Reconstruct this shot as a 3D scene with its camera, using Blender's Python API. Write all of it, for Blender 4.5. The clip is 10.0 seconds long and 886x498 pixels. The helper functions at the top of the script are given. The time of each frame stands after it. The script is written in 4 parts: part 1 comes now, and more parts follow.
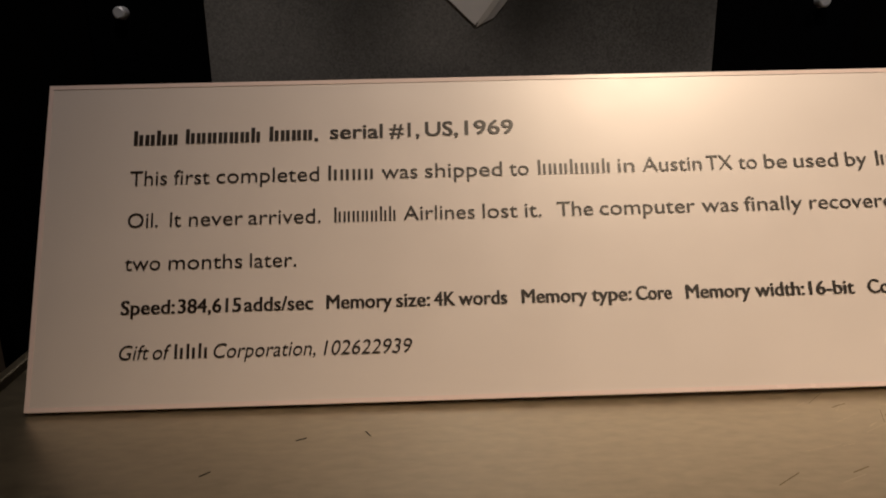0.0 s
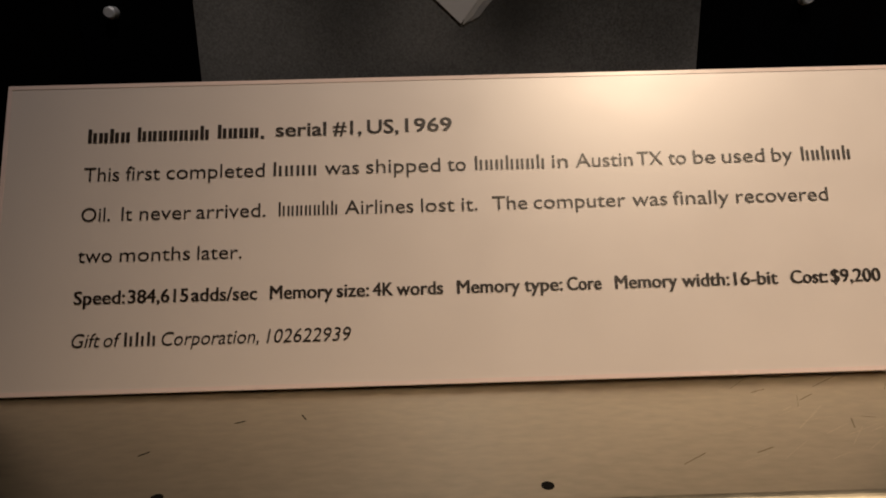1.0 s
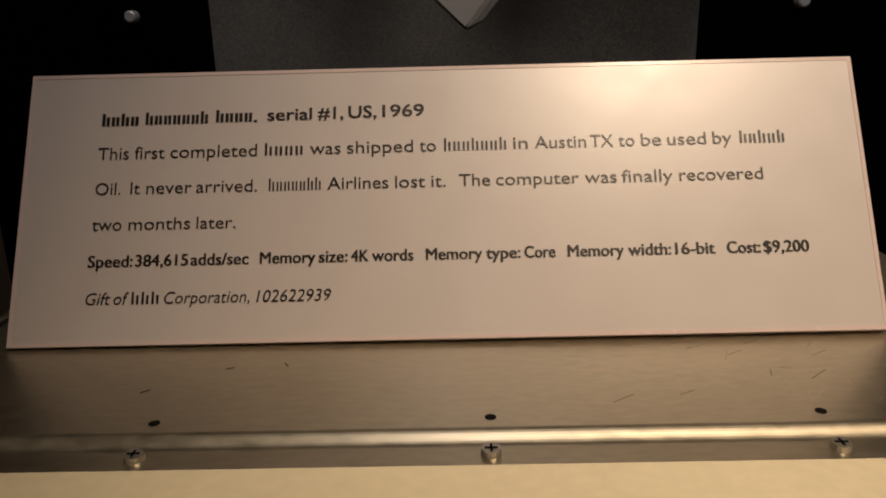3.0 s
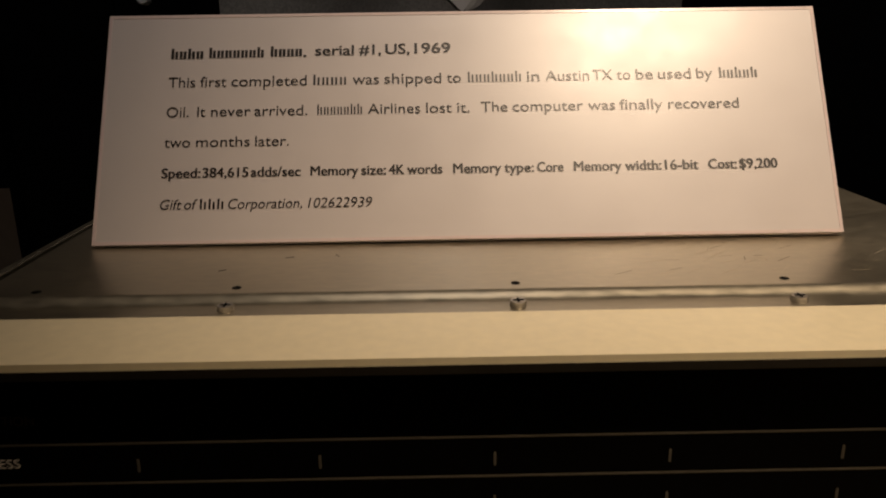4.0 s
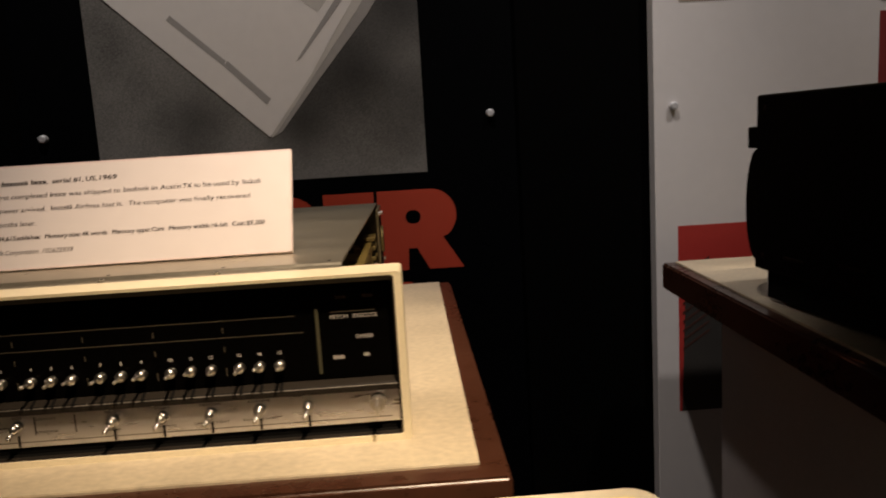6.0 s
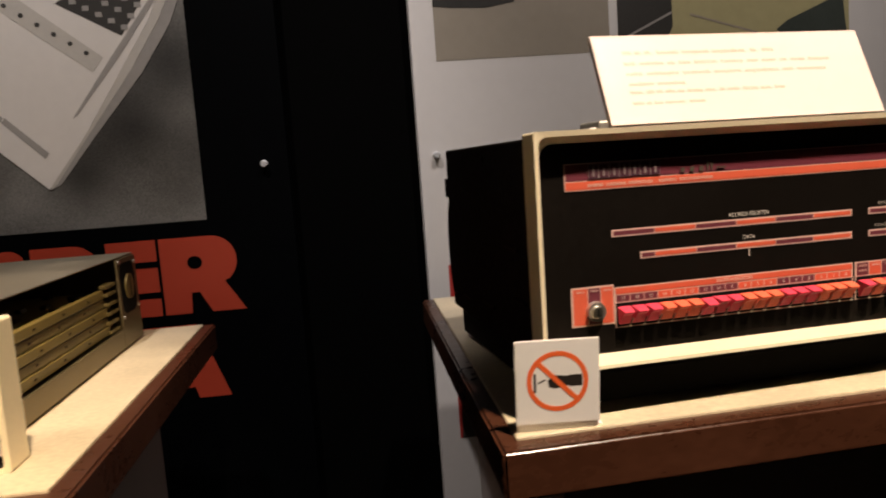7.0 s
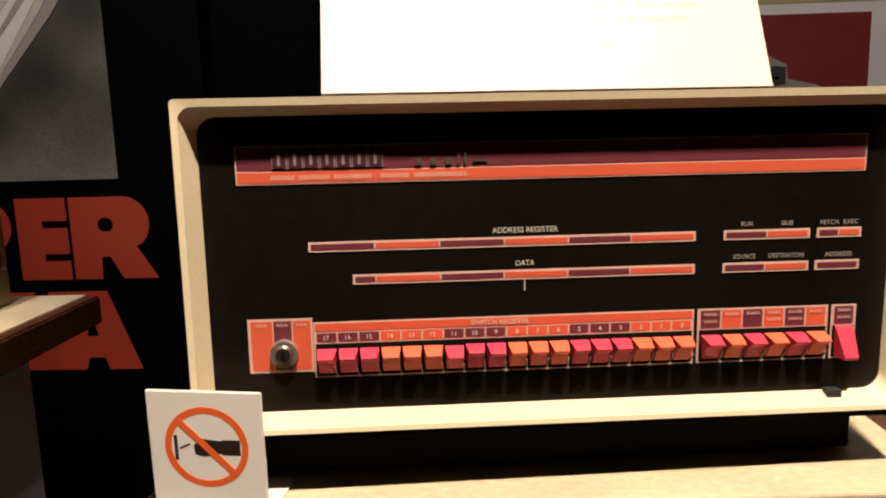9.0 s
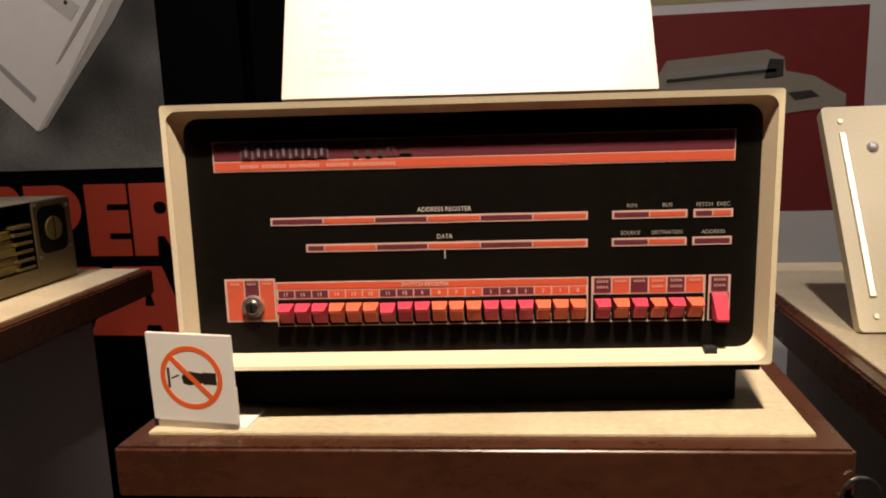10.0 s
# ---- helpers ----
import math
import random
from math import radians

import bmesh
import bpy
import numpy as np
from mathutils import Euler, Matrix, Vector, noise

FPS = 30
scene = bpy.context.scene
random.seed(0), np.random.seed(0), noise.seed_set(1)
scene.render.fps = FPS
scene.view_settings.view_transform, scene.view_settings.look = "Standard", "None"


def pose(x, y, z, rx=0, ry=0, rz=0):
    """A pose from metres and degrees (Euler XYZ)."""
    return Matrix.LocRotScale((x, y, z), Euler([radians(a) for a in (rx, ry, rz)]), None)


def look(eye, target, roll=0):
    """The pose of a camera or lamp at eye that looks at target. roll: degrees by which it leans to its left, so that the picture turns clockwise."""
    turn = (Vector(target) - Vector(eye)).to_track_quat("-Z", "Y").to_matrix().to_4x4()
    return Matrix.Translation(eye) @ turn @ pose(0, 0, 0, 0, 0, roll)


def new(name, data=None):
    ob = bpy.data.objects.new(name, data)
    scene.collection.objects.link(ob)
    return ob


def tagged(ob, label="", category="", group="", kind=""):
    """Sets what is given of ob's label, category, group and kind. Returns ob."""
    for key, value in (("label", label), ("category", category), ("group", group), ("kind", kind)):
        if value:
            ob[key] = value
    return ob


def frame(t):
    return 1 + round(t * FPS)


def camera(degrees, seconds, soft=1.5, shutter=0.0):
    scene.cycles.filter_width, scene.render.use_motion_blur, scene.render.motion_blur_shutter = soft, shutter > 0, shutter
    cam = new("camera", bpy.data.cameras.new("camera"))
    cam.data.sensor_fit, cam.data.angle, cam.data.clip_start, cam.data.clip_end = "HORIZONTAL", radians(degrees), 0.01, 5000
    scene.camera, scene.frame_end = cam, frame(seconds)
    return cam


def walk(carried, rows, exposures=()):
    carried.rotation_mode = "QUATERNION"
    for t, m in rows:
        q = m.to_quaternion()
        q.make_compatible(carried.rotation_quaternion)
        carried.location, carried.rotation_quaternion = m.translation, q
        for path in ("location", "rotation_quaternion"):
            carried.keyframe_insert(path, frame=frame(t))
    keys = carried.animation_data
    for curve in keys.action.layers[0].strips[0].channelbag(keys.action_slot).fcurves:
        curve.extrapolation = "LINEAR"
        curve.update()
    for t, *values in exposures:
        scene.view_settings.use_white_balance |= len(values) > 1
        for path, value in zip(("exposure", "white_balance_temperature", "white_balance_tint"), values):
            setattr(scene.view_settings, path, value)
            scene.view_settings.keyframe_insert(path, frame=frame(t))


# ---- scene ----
cam = camera(61.7, 10.0, soft=1.9, shutter=0.2)
PATH = [
    (0, (-0.055, -0.101, 1.156), (-0.009, 1.815, 0.584), -1.0),
    (0.5, (-0.049, -0.106, 1.157), (-0.021, 1.809, 0.581), -1.1),
    (1, (-0.033, -0.112, 1.157), (-0.002, 1.802, 0.579), -1.2),
    (1.5, (-0.021, -0.114, 1.156), (-0.009, 1.8, 0.575), -1.6),
    (2, (-0.012, -0.12, 1.156), (-0.016, 1.793, 0.573), -1.7),
    (3.5, (-0.022, -0.165, 1.146), (-0.044, 1.757, 0.593), -1.2),
    (4, (-0.034, -0.2, 1.129), (-0.008, 1.723, 0.577), -0.7),
    (4.5, (-0.048, -0.268, 1.125), (0.017, 1.657, 0.587), -1.1),
    (5, (0.0, -0.36, 1.13), (0.099, 1.586, 0.681), -3.6),
    (5.2, (0.033, -0.414, 1.134), (0.144, 1.54, 0.726), -4.7),
    (6.3, (0.352, -0.649, 1.148), (0.421, 1.333, 0.89), -3.1),
    (6.5, (0.411, -0.694, 1.148), (0.515, 1.29, 0.921), -3.7),
    (6.8, (0.51, -0.722, 1.157), (0.698, 1.256, 0.923), -4.6),
    (7, (0.575, -0.704, 1.152), (0.807, 1.269, 0.925), -4.2),
    (7.2, (0.651, -0.678, 1.152), (0.836, 1.3, 0.922), -3.1),
    (7.5, (0.744, -0.632, 1.166), (0.841, 1.351, 0.925), -3.1),
    (8, (0.808, -0.541, 1.153), (0.832, 1.443, 0.897), -2.5),
    (8.5, (0.852, -0.486, 1.154), (0.873, 1.492, 0.862), -1.8),
    (9, (0.927, -0.517, 1.152), (0.843, 1.455, 0.828), -1.7),
    (9.5, (1.007, -0.585, 1.161), (0.82, 1.376, 0.819), -1.9),
    (10, (1.048, -0.623, 1.157), (0.765, 1.326, 0.807), -2.1),
]
walk(cam, [(t, look(eye, target, roll)) for t, eye, target, roll in PATH],
     exposures=[(0.0, -0.68), (1.0, -0.84), (2.2, -0.99), (3.5, -0.93), (4.0, -0.90), (4.5, -0.72), (5.2, -0.45), (6.3, 0.15), (6.8, 0.35), (7.5, 0.86), (8.0, 0.88), (8.5, 0.72), (9.0, 0.58), (10.0, 0.4)])

# ---- light: a dim gallery with track spots ----
world = bpy.data.worlds.new("gallery")
scene.world = world
world.use_nodes = True
world.node_tree.nodes["Background"].inputs[0].default_value = (1.0, 0.85, 0.7, 1)
world.node_tree.nodes["Background"].inputs[1].default_value = 0.01


def spot(name, at, to, watts, degrees, colour, blend=0.5, size=0.04):
    lamp = bpy.data.lights.new(name, "SPOT")
    lamp.energy, lamp.spot_size, lamp.spot_blend, lamp.color, lamp.shadow_soft_size = watts, radians(degrees), blend, colour, size
    ob = new(name, lamp)
    ob.matrix_world = look(at, to)
    return ob


WARM = (1.0, 0.80, 0.60)
spot("spot_lamp_first_machine", (0.58, -0.86, 2.85), (0.200, 0.055, 1.06), 285, 23.5, (1.0, 0.76, 0.53), 1.0, 0.06)
spot("spot_lamp_second_machine", (1.17, -0.80, 2.85), (0.99, -0.02, 1.12), 285, 26, WARM, 0.6, 0.05)
spot("spot_lamp_reading_rail", (0.31, -1.00, 2.85), (0.29, -0.21, 0.84), 150, 12, (1.0, 0.78, 0.5), 0.9, 0.05)
spot("spot_lamp_third_machine", (2.20, -0.80, 2.85), (1.58, 0.30, 1.06), 66, 17, WARM, 0.9, 0.05)
spot("spot_lamp_black_panel", (0.05, -0.30, 3.05), (0.05, 0.80, 1.30), 84, 52, (1.0, 0.89, 0.83), 0.7)
spot("spot_lamp_white_panel", (1.22, -0.25, 3.05), (1.13, 0.80, 1.30), 70, 51, (1.0, 0.89, 0.83), 0.7)


# ---- materials ----
def mat(name, colour, rough=0.5, metal=0.0, vary=0.12, scale=40.0, stretch=(1, 1, 1), bump=0.0, coat=0.0, spec=0.5, fine=None, rvary=0.18):
    """Colour with variation at two scales, uneven gloss and fine relief, in metres of the object."""
    m = bpy.data.materials.new(name)
    m.use_nodes = True
    n, l = m.node_tree.nodes, m.node_tree.links
    b = n["Principled BSDF"]
    co = n.new("ShaderNodeTexCoord")
    mp = n.new("ShaderNodeMapping")
    mp.inputs["Scale"].default_value = stretch
    l.new(co.outputs["Object"], mp.inputs["Vector"])
    big = n.new("ShaderNodeTexNoise")
    big.inputs["Scale"].default_value, big.inputs["Detail"].default_value = scale * 0.15, 3
    small = n.new("ShaderNodeTexNoise")
    small.inputs["Scale"].default_value, small.inputs["Detail"].default_value = fine or scale * 4, 4
    for t in (big, small):
        l.new(mp.outputs["Vector"], t.inputs["Vector"])
    add = n.new("ShaderNodeMath")
    add.operation = "ADD"
    l.new(big.outputs["Fac"], add.inputs[0])
    l.new(small.outputs["Fac"], add.inputs[1])
    rng = n.new("ShaderNodeMapRange")
    rng.inputs["From Min"].default_value, rng.inputs["From Max"].default_value = 0.6, 1.4
    rng.inputs["To Min"].default_value, rng.inputs["To Max"].default_value = 1 - vary, 1 + vary
    l.new(add.outputs[0], rng.inputs["Value"])
    mix = n.new("ShaderNodeVectorMath")
    mix.operation = "SCALE"
    mix.inputs[0].default_value = colour
    l.new(rng.outputs["Result"], mix.inputs["Scale"])
    l.new(mix.outputs["Vector"], b.inputs["Base Color"])
    rr = n.new("ShaderNodeMapRange")
    rr.inputs["From Min"].default_value, rr.inputs["From Max"].default_value = 0.6, 1.4
    rr.inputs["To Min"].default_value, rr.inputs["To Max"].default_value = rough * (1 - rvary), min(1, rough * (1 + rvary))
    l.new(add.outputs[0], rr.inputs["Value"])
    l.new(rr.outputs["Result"], b.inputs["Roughness"])
    b.inputs["Metallic"].default_value = metal
    b.inputs["Specular IOR Level"].default_value = spec
    b.inputs["Coat Weight"].default_value = coat
    b.inputs["Coat Roughness"].default_value = 0.12
    if bump:
        bp = n.new("ShaderNodeBump")
        bp.inputs["Strength"].default_value, bp.inputs["Distance"].default_value = bump, 0.0006
        l.new(small.outputs["Fac"], bp.inputs["Height"])
        l.new(bp.outputs["Normal"], b.inputs["Normal"])
    return m


M_CREAM = mat("cream_enamel", (0.86, 0.76, 0.53), 0.42, vary=0.07, scale=60, bump=0.1)
M_CREAMWORN = mat("worn_cream_enamel", (0.73, 0.635, 0.46), 0.42, vary=0.07, scale=70, bump=0.08)
M_ALU = mat("scuffed_aluminium", (0.51, 0.455, 0.345), 0.38, 0.95, vary=0.16, scale=70, stretch=(0.5, 1.2, 1), bump=0.006, rvary=0.2, fine=300)
M_STEEL = mat("silver_panel", (0.58, 0.54, 0.48), 0.42, 0.9, vary=0.08, scale=40, stretch=(0.3, 1, 3), bump=0.05)
M_BOLT = mat("satin_bolt", (0.62, 0.63, 0.65), 0.5, 0.4, vary=0.15, scale=300)
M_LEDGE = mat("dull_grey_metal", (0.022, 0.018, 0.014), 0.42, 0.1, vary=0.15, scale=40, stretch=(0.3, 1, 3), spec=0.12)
M_GREYINK = mat("grey_ink", (0.22, 0.19, 0.19), 0.5, vary=0.1)
M_STRIP = mat("satin_bright_metal", (0.92, 0.88, 0.80), 0.38, 1.0, vary=0.2, scale=260, rvary=0.5, bump=0.6)
M_COOLSTEEL = mat("cool_silver_panel", (0.80, 0.79, 0.82), 0.30, 0.95, vary=0.08, scale=30, stretch=(0.3, 1, 2), bump=0.0)
M_SCUFF = mat("bright_scuffed_metal", (0.60, 0.53, 0.41), 0.5, 0.7, vary=0.2, scale=200)
M_RUST = mat("dark_rust", (0.022, 0.011, 0.007), 0.7, vary=0.3, spec=0.1)
# chassis aluminium with its shade put into the colour; dark scratches reuse it
M_DARKALU = mat("darkened_aluminium", (0.21, 0.17, 0.095), 0.5, 0.8, vary=0.25, scale=60, bump=0.1, rvary=0.3)
M_LOCK = mat("dark_chrome", (0.66, 0.64, 0.60), 0.38, 0.9, vary=0.1)
M_CHROME = mat("chrome", (0.60, 0.57, 0.53), 0.30, 1.0, vary=0.05)
M_BLACK = mat("black_panel_paint", (0.0014, 0.0012, 0.0010), 0.36, vary=0.3, scale=50, bump=0.03, spec=0.025)
M_CONSOLE = mat("satin_black_console", (0.0058, 0.0045, 0.0037), 0.36, vary=0.2, scale=50, bump=0.03, spec=0.26)
M_BLACKMATT = mat("matt_black", (0.004, 0.0038, 0.0035), 0.8, vary=0.3, scale=40, bump=0.2, spec=0.1)
M_CRACKLE = mat("black_crackle_steel", (0.004, 0.003, 0.0022), 0.6, vary=0.4, scale=25, bump=0.3, spec=0.07)
M_WOOD = mat("brown_veneer", (0.055, 0.0195, 0.0100), 0.30, vary=0.30, scale=60, stretch=(0.7, 0.9, 1.3), bump=0.04, rvary=0.3, fine=90)
M_MAT = mat("cream_stone_laminate", (0.60, 0.51, 0.36), 0.42, vary=0.22, scale=75, stretch=(0.8, 1.0, 1), bump=0.1, fine=160)
M_PED = mat("grey_pedestal_paint", (0.52, 0.47, 0.45), 0.6, vary=0.08, scale=30, bump=0.15)
M_SIGN = mat("satin_white_acrylic", (0.60, 0.545, 0.525), 0.37, vary=0.015, scale=12, spec=1.0)
M_CARD = mat("white_card", (0.80, 0.77, 0.75), 0.5, vary=0.02, scale=30)
M_EDGE = mat("acrylic_edge", (0.68, 0.56, 0.54), 0.25, vary=0.03, spec=0.6)
M_INK = mat("dark_ink", (0.02, 0.015, 0.012), 0.5, vary=0.1)
M_CAPTIONINK = mat("glossed_dark_ink", (0.014, 0.009, 0.007), 0.35, vary=0.015, scale=12, spec=0.7)
# second caption's print, paled in colour where glare washes it out
M_WASHEDINK = mat("washed_out_ink", (0.54, 0.37, 0.28), 0.37, vary=0.1, spec=1.0)
M_WHITEINK = mat("off_white_ink", (0.62, 0.58, 0.52), 0.5, vary=0.1)
M_SOFTWHITE = mat("grey_white_ink", (0.36, 0.33, 0.30), 0.5, vary=0.1)
M_DIMINK = mat("dim_ink", (0.065, 0.055, 0.04), 0.5, vary=0.15)
M_REDINK = mat("dark_red_ink", (0.05, 0.02, 0.015), 0.5, vary=0.1)
M_OLIVE = mat("olive_stripe", (0.075, 0.07, 0.04), 0.5, vary=0.1)
M_ORANGE = mat("orange_print", (0.62, 0.105, 0.055), 0.45, vary=0.05, scale=60)
M_PURPLE = mat("plum_print", (0.135, 0.027, 0.042), 0.45, vary=0.06, scale=60)
M_PURPLEDK = mat("dark_plum_print", (0.055, 0.012, 0.026), 0.45, vary=0.08, scale=60)
M_PINKSW = mat("magenta_plastic", (0.60, 0.046, 0.088), 0.45, vary=0.05, scale=60, spec=0.3)
M_ORANGESW = mat("orange_plastic", (0.72, 0.125, 0.066), 0.45, vary=0.05, scale=60, spec=0.3)
M_PALE = mat("pale_pink_line", (0.62, 0.42, 0.37), 0.5, vary=0.06)
M_BOARD = mat("yellow_circuit_board", (0.16, 0.12, 0.035), 0.45, vary=0.4, scale=120, bump=0.3)
M_BRASS = mat("aged_brass_fins", (0.19, 0.145, 0.055), 0.5, 0.5, vary=0.4, scale=90, bump=0.2)
M_REDWALL = mat("red_letter_vinyl", (0.42, 0.045, 0.018), 0.55, vary=0.06, scale=20)
M_WALLBLACK = mat("black_wall_panel", (0.0010, 0.0012, 0.0016), 0.6, vary=0.2, scale=10, spec=0.03)
M_VOID = mat("black_curtain_wall", (0.0015, 0.0015, 0.0015), 0.95, vary=0.2, scale=6, spec=0.02)
M_WALLWHITE = mat("white_wall_panel", (0.66, 0.64, 0.63), 0.55, vary=0.03, scale=10)
M_PHOTOGREY = mat("grey_photo_ground", (0.155, 0.15, 0.14), 0.5, vary=0.6, scale=45, fine=420)
nt_ = M_PHOTOGREY.node_tree
scale_node = next(n for n in nt_.nodes if n.type == "VECT_MATH")
last = scale_node.outputs["Vector"]
geo = next(n for n in nt_.nodes if n.type == "TEX_COORD")
for centre, radius, low in (((0.07, 0.797, 1.18), 0.11, 0.22), ((0.16, 0.797, 1.27), 0.14, 0.2), ((0.25, 0.797, 1.38), 0.16, 0.22), ((0.27, 0.797, 1.20), 0.14, 0.5), ((-0.12, 0.797, 1.19), 0.11, 0.45)):
    dist = nt_.nodes.new("ShaderNodeVectorMath")
    dist.operation = "DISTANCE"
    dist.inputs[1].default_value = centre
    nt_.links.new(geo.outputs["Object"], dist.inputs[0])
    fall = nt_.nodes.new("ShaderNodeMapRange")
    fall.interpolation_type = "SMOOTHSTEP"
    fall.inputs["From Max"].default_value, fall.inputs["To Min"].default_value = radius, low
    nt_.links.new(dist.outputs["Value"], fall.inputs["Value"])
    times = nt_.nodes.new("ShaderNodeVectorMath")
    times.operation = "SCALE"
    nt_.links.new(last, times.inputs[0])
    nt_.links.new(fall.outputs["Result"], times.inputs["Scale"])
    last = times.outputs["Vector"]
nt_.links.new(last, nt_.nodes["Principled BSDF"].inputs["Base Color"])
M_PHOTODARK = mat("dark_photo_shade", (0.035, 0.033, 0.030), 0.5, vary=0.4, scale=30, fine=600)
M_PHOTOWHITE = mat("photo_pale_grey", (0.66, 0.63, 0.60), 0.5, vary=0.04, scale=12)
M_PHOTOMID = mat("photo_mid_grey", (0.30, 0.285, 0.27), 0.5, vary=0.08, scale=30)
M_PHOTOLIGHT = mat("photo_light_edge", (0.48, 0.455, 0.42), 0.5, vary=0.06, scale=30)
M_TAN = mat("photo_tan", (0.30, 0.265, 0.215), 0.5, vary=0.05, scale=14)
M_BROWNPIC = mat("photo_dim_brown", (0.085, 0.062, 0.042), 0.5, vary=0.2, scale=20)
M_KHAKI = mat("photo_khaki", (0.40, 0.36, 0.19), 0.5, vary=0.08, scale=14)
M_MAROON = mat("photo_maroon", (0.19, 0.022, 0.022), 0.5, vary=0.10, scale=18)
M_PHOTORED = mat("photo_red", (0.42, 0.035, 0.028), 0.5, vary=0.08, scale=18)
M_TEAL = mat("photo_dark_teal", (0.05, 0.06, 0.052), 0.4, vary=0.15, scale=20)
M_SIGNRED = mat("sign_orange_red", (0.80, 0.13, 0.03), 0.5, vary=0.03)
M_CARPET = mat("dark_carpet", (0.11, 0.095, 0.085), 0.95, vary=0.3, scale=30, bump=0.5)
M_PLASTER = mat("grey_gallery_wall", (0.20, 0.18, 0.165), 0.85, vary=0.06, scale=8, bump=0.2)
M_CEIL = mat("dark_ceiling", (0.05, 0.048, 0.045), 0.9, vary=0.1, scale=6)
M_RUBBER = mat("black_rubber", (0.012, 0.012, 0.012), 0.7, vary=0.2)
M_RAIL = mat("cream_rail_print", (0.74, 0.60, 0.30), 0.4, vary=0.04, scale=20)
M_RAILEDGE = mat("cream_rail_edge", (0.58, 0.52, 0.40), 0.4, 0.1, vary=0.06)


# ---- builders ----
def mesh_of(name, bm, material, smooth=False):
    me = bpy.data.meshes.new(name)
    bmesh.ops.recalc_face_normals(bm, faces=bm.faces)
    if smooth:
        for f in bm.faces:
            f.smooth = True
    bm.to_mesh(me)
    bm.free()
    me.materials.append(material)
    return me


def part(name, bm, material, parent, label="", smooth=False):
    ob = new(name, bm if isinstance(bm, bpy.types.Mesh) else mesh_of(name, bm, material, smooth))
    ob.parent = parent
    return tagged(ob, label)


def thing(name, m, label, category, group="", kind=""):
    ob = new(name)
    ob.empty_display_size = 0.05
    ob.matrix_world = m
    return tagged(ob, label, category, group, kind)


def box(x0, x1, y0, y1, z0, z1, bevel=0.0, bm=None, seg=2):
    own = bmesh.new()
    bmesh.ops.create_cube(own, size=1)
    for v in own.verts:
        v.co = Vector(((x0 + x1) / 2 + v.co.x * (x1 - x0), (y0 + y1) / 2 + v.co.y * (y1 - y0), (z0 + z1) / 2 + v.co.z * (z1 - z0)))
    if bevel:
        bmesh.ops.bevel(own, geom=own.edges[:], offset=bevel, segments=seg, affect="EDGES", profile=0.5)
    return join(bm, own)


def join(bm, own):
    if bm is None:
        return own
    me = bpy.data.meshes.new("tmp")
    own.to_mesh(me)
    own.free()
    bm.from_mesh(me)
    bpy.data.meshes.remove(me)
    return bm


def rod(a, b, r0, r1=None, bm=None, sides=14):
    a, b = Vector(a), Vector(b)
    own = bmesh.new()
    bmesh.ops.create_cone(own, cap_ends=True, segments=sides, radius1=r0, radius2=r0 if r1 is None else r1, depth=(b - a).length)
    bmesh.ops.transform(own, matrix=Matrix.Translation((a + b) / 2) @ (b - a).to_track_quat("Z", "Y").to_matrix().to_4x4(), verts=own.verts)
    return join(bm, own)


def ball(c, r, bm=None, squash=(1, 1, 1), u=16, v=10):
    own = bmesh.new()
    bmesh.ops.create_uvsphere(own, u_segments=u, v_segments=v, radius=r)
    for q in own.verts:
        q.co = Vector((c[0] + q.co.x * squash[0], c[1] + q.co.y * squash[1], c[2] + q.co.z * squash[2]))
    return join(bm, own)


def slab(points, y0, y1, bm=None, bevel=0.0):
    """A plate from an outline in x and z, between two depths."""
    own = bmesh.new()
    fr = [own.verts.new((x, y0, z)) for x, z in points]
    bk = [own.verts.new((x, y1, z)) for x, z in points]
    own.faces.new(fr)
    own.faces.new(bk[::-1])
    for i in range(len(points)):
        j = (i + 1) % len(points)
        own.faces.new((fr[j], fr[i], bk[i], bk[j]))
    if bevel:
        bmesh.ops.bevel(own, geom=[e for e in own.edges], offset=bevel, segments=2, affect="EDGES")
    return join(bm, own)


def rect(x0, x1, z0, z1):
    return [(x0, z0), (x1, z0), (x1, z1), (x0, z1)]


def round_rect(x0, x1, z0, z1, r, n=6):
    out = []
    for cx, cz, a in ((x1 - r, z1 - r, 0), (x0 + r, z1 - r, 90), (x0 + r, z0 + r, 180), (x1 - r, z0 + r, 270)):
        for k in range(n + 1):
            t = radians(a + 90 * k / n)
            out.append((cx + r * math.cos(t), cz + r * math.sin(t)))
    return out


def ring(outer, inner, ys, bm=None):
    """A frame between two outlines with the same number of points; ys: depths of outer front, inner front, inner back, outer back."""
    own = bmesh.new()
    rows = [[own.verts.new((x, y, z)) for x, z in o] for o, y in zip((outer, inner, inner, outer), ys)]
    n = len(outer)
    for k in range(4):
        a, b = rows[k], rows[(k + 1) % 4]
        for i in range(n):
            j = (i + 1) % n
            own.faces.new((a[i], a[j], b[j], b[i]))
    return join(bm, own)


def circle(cx, cz, r, n=32):
    return [(cx + r * math.cos(2 * math.pi * k / n), cz + r * math.sin(2 * math.pi * k / n)) for k in range(n)]


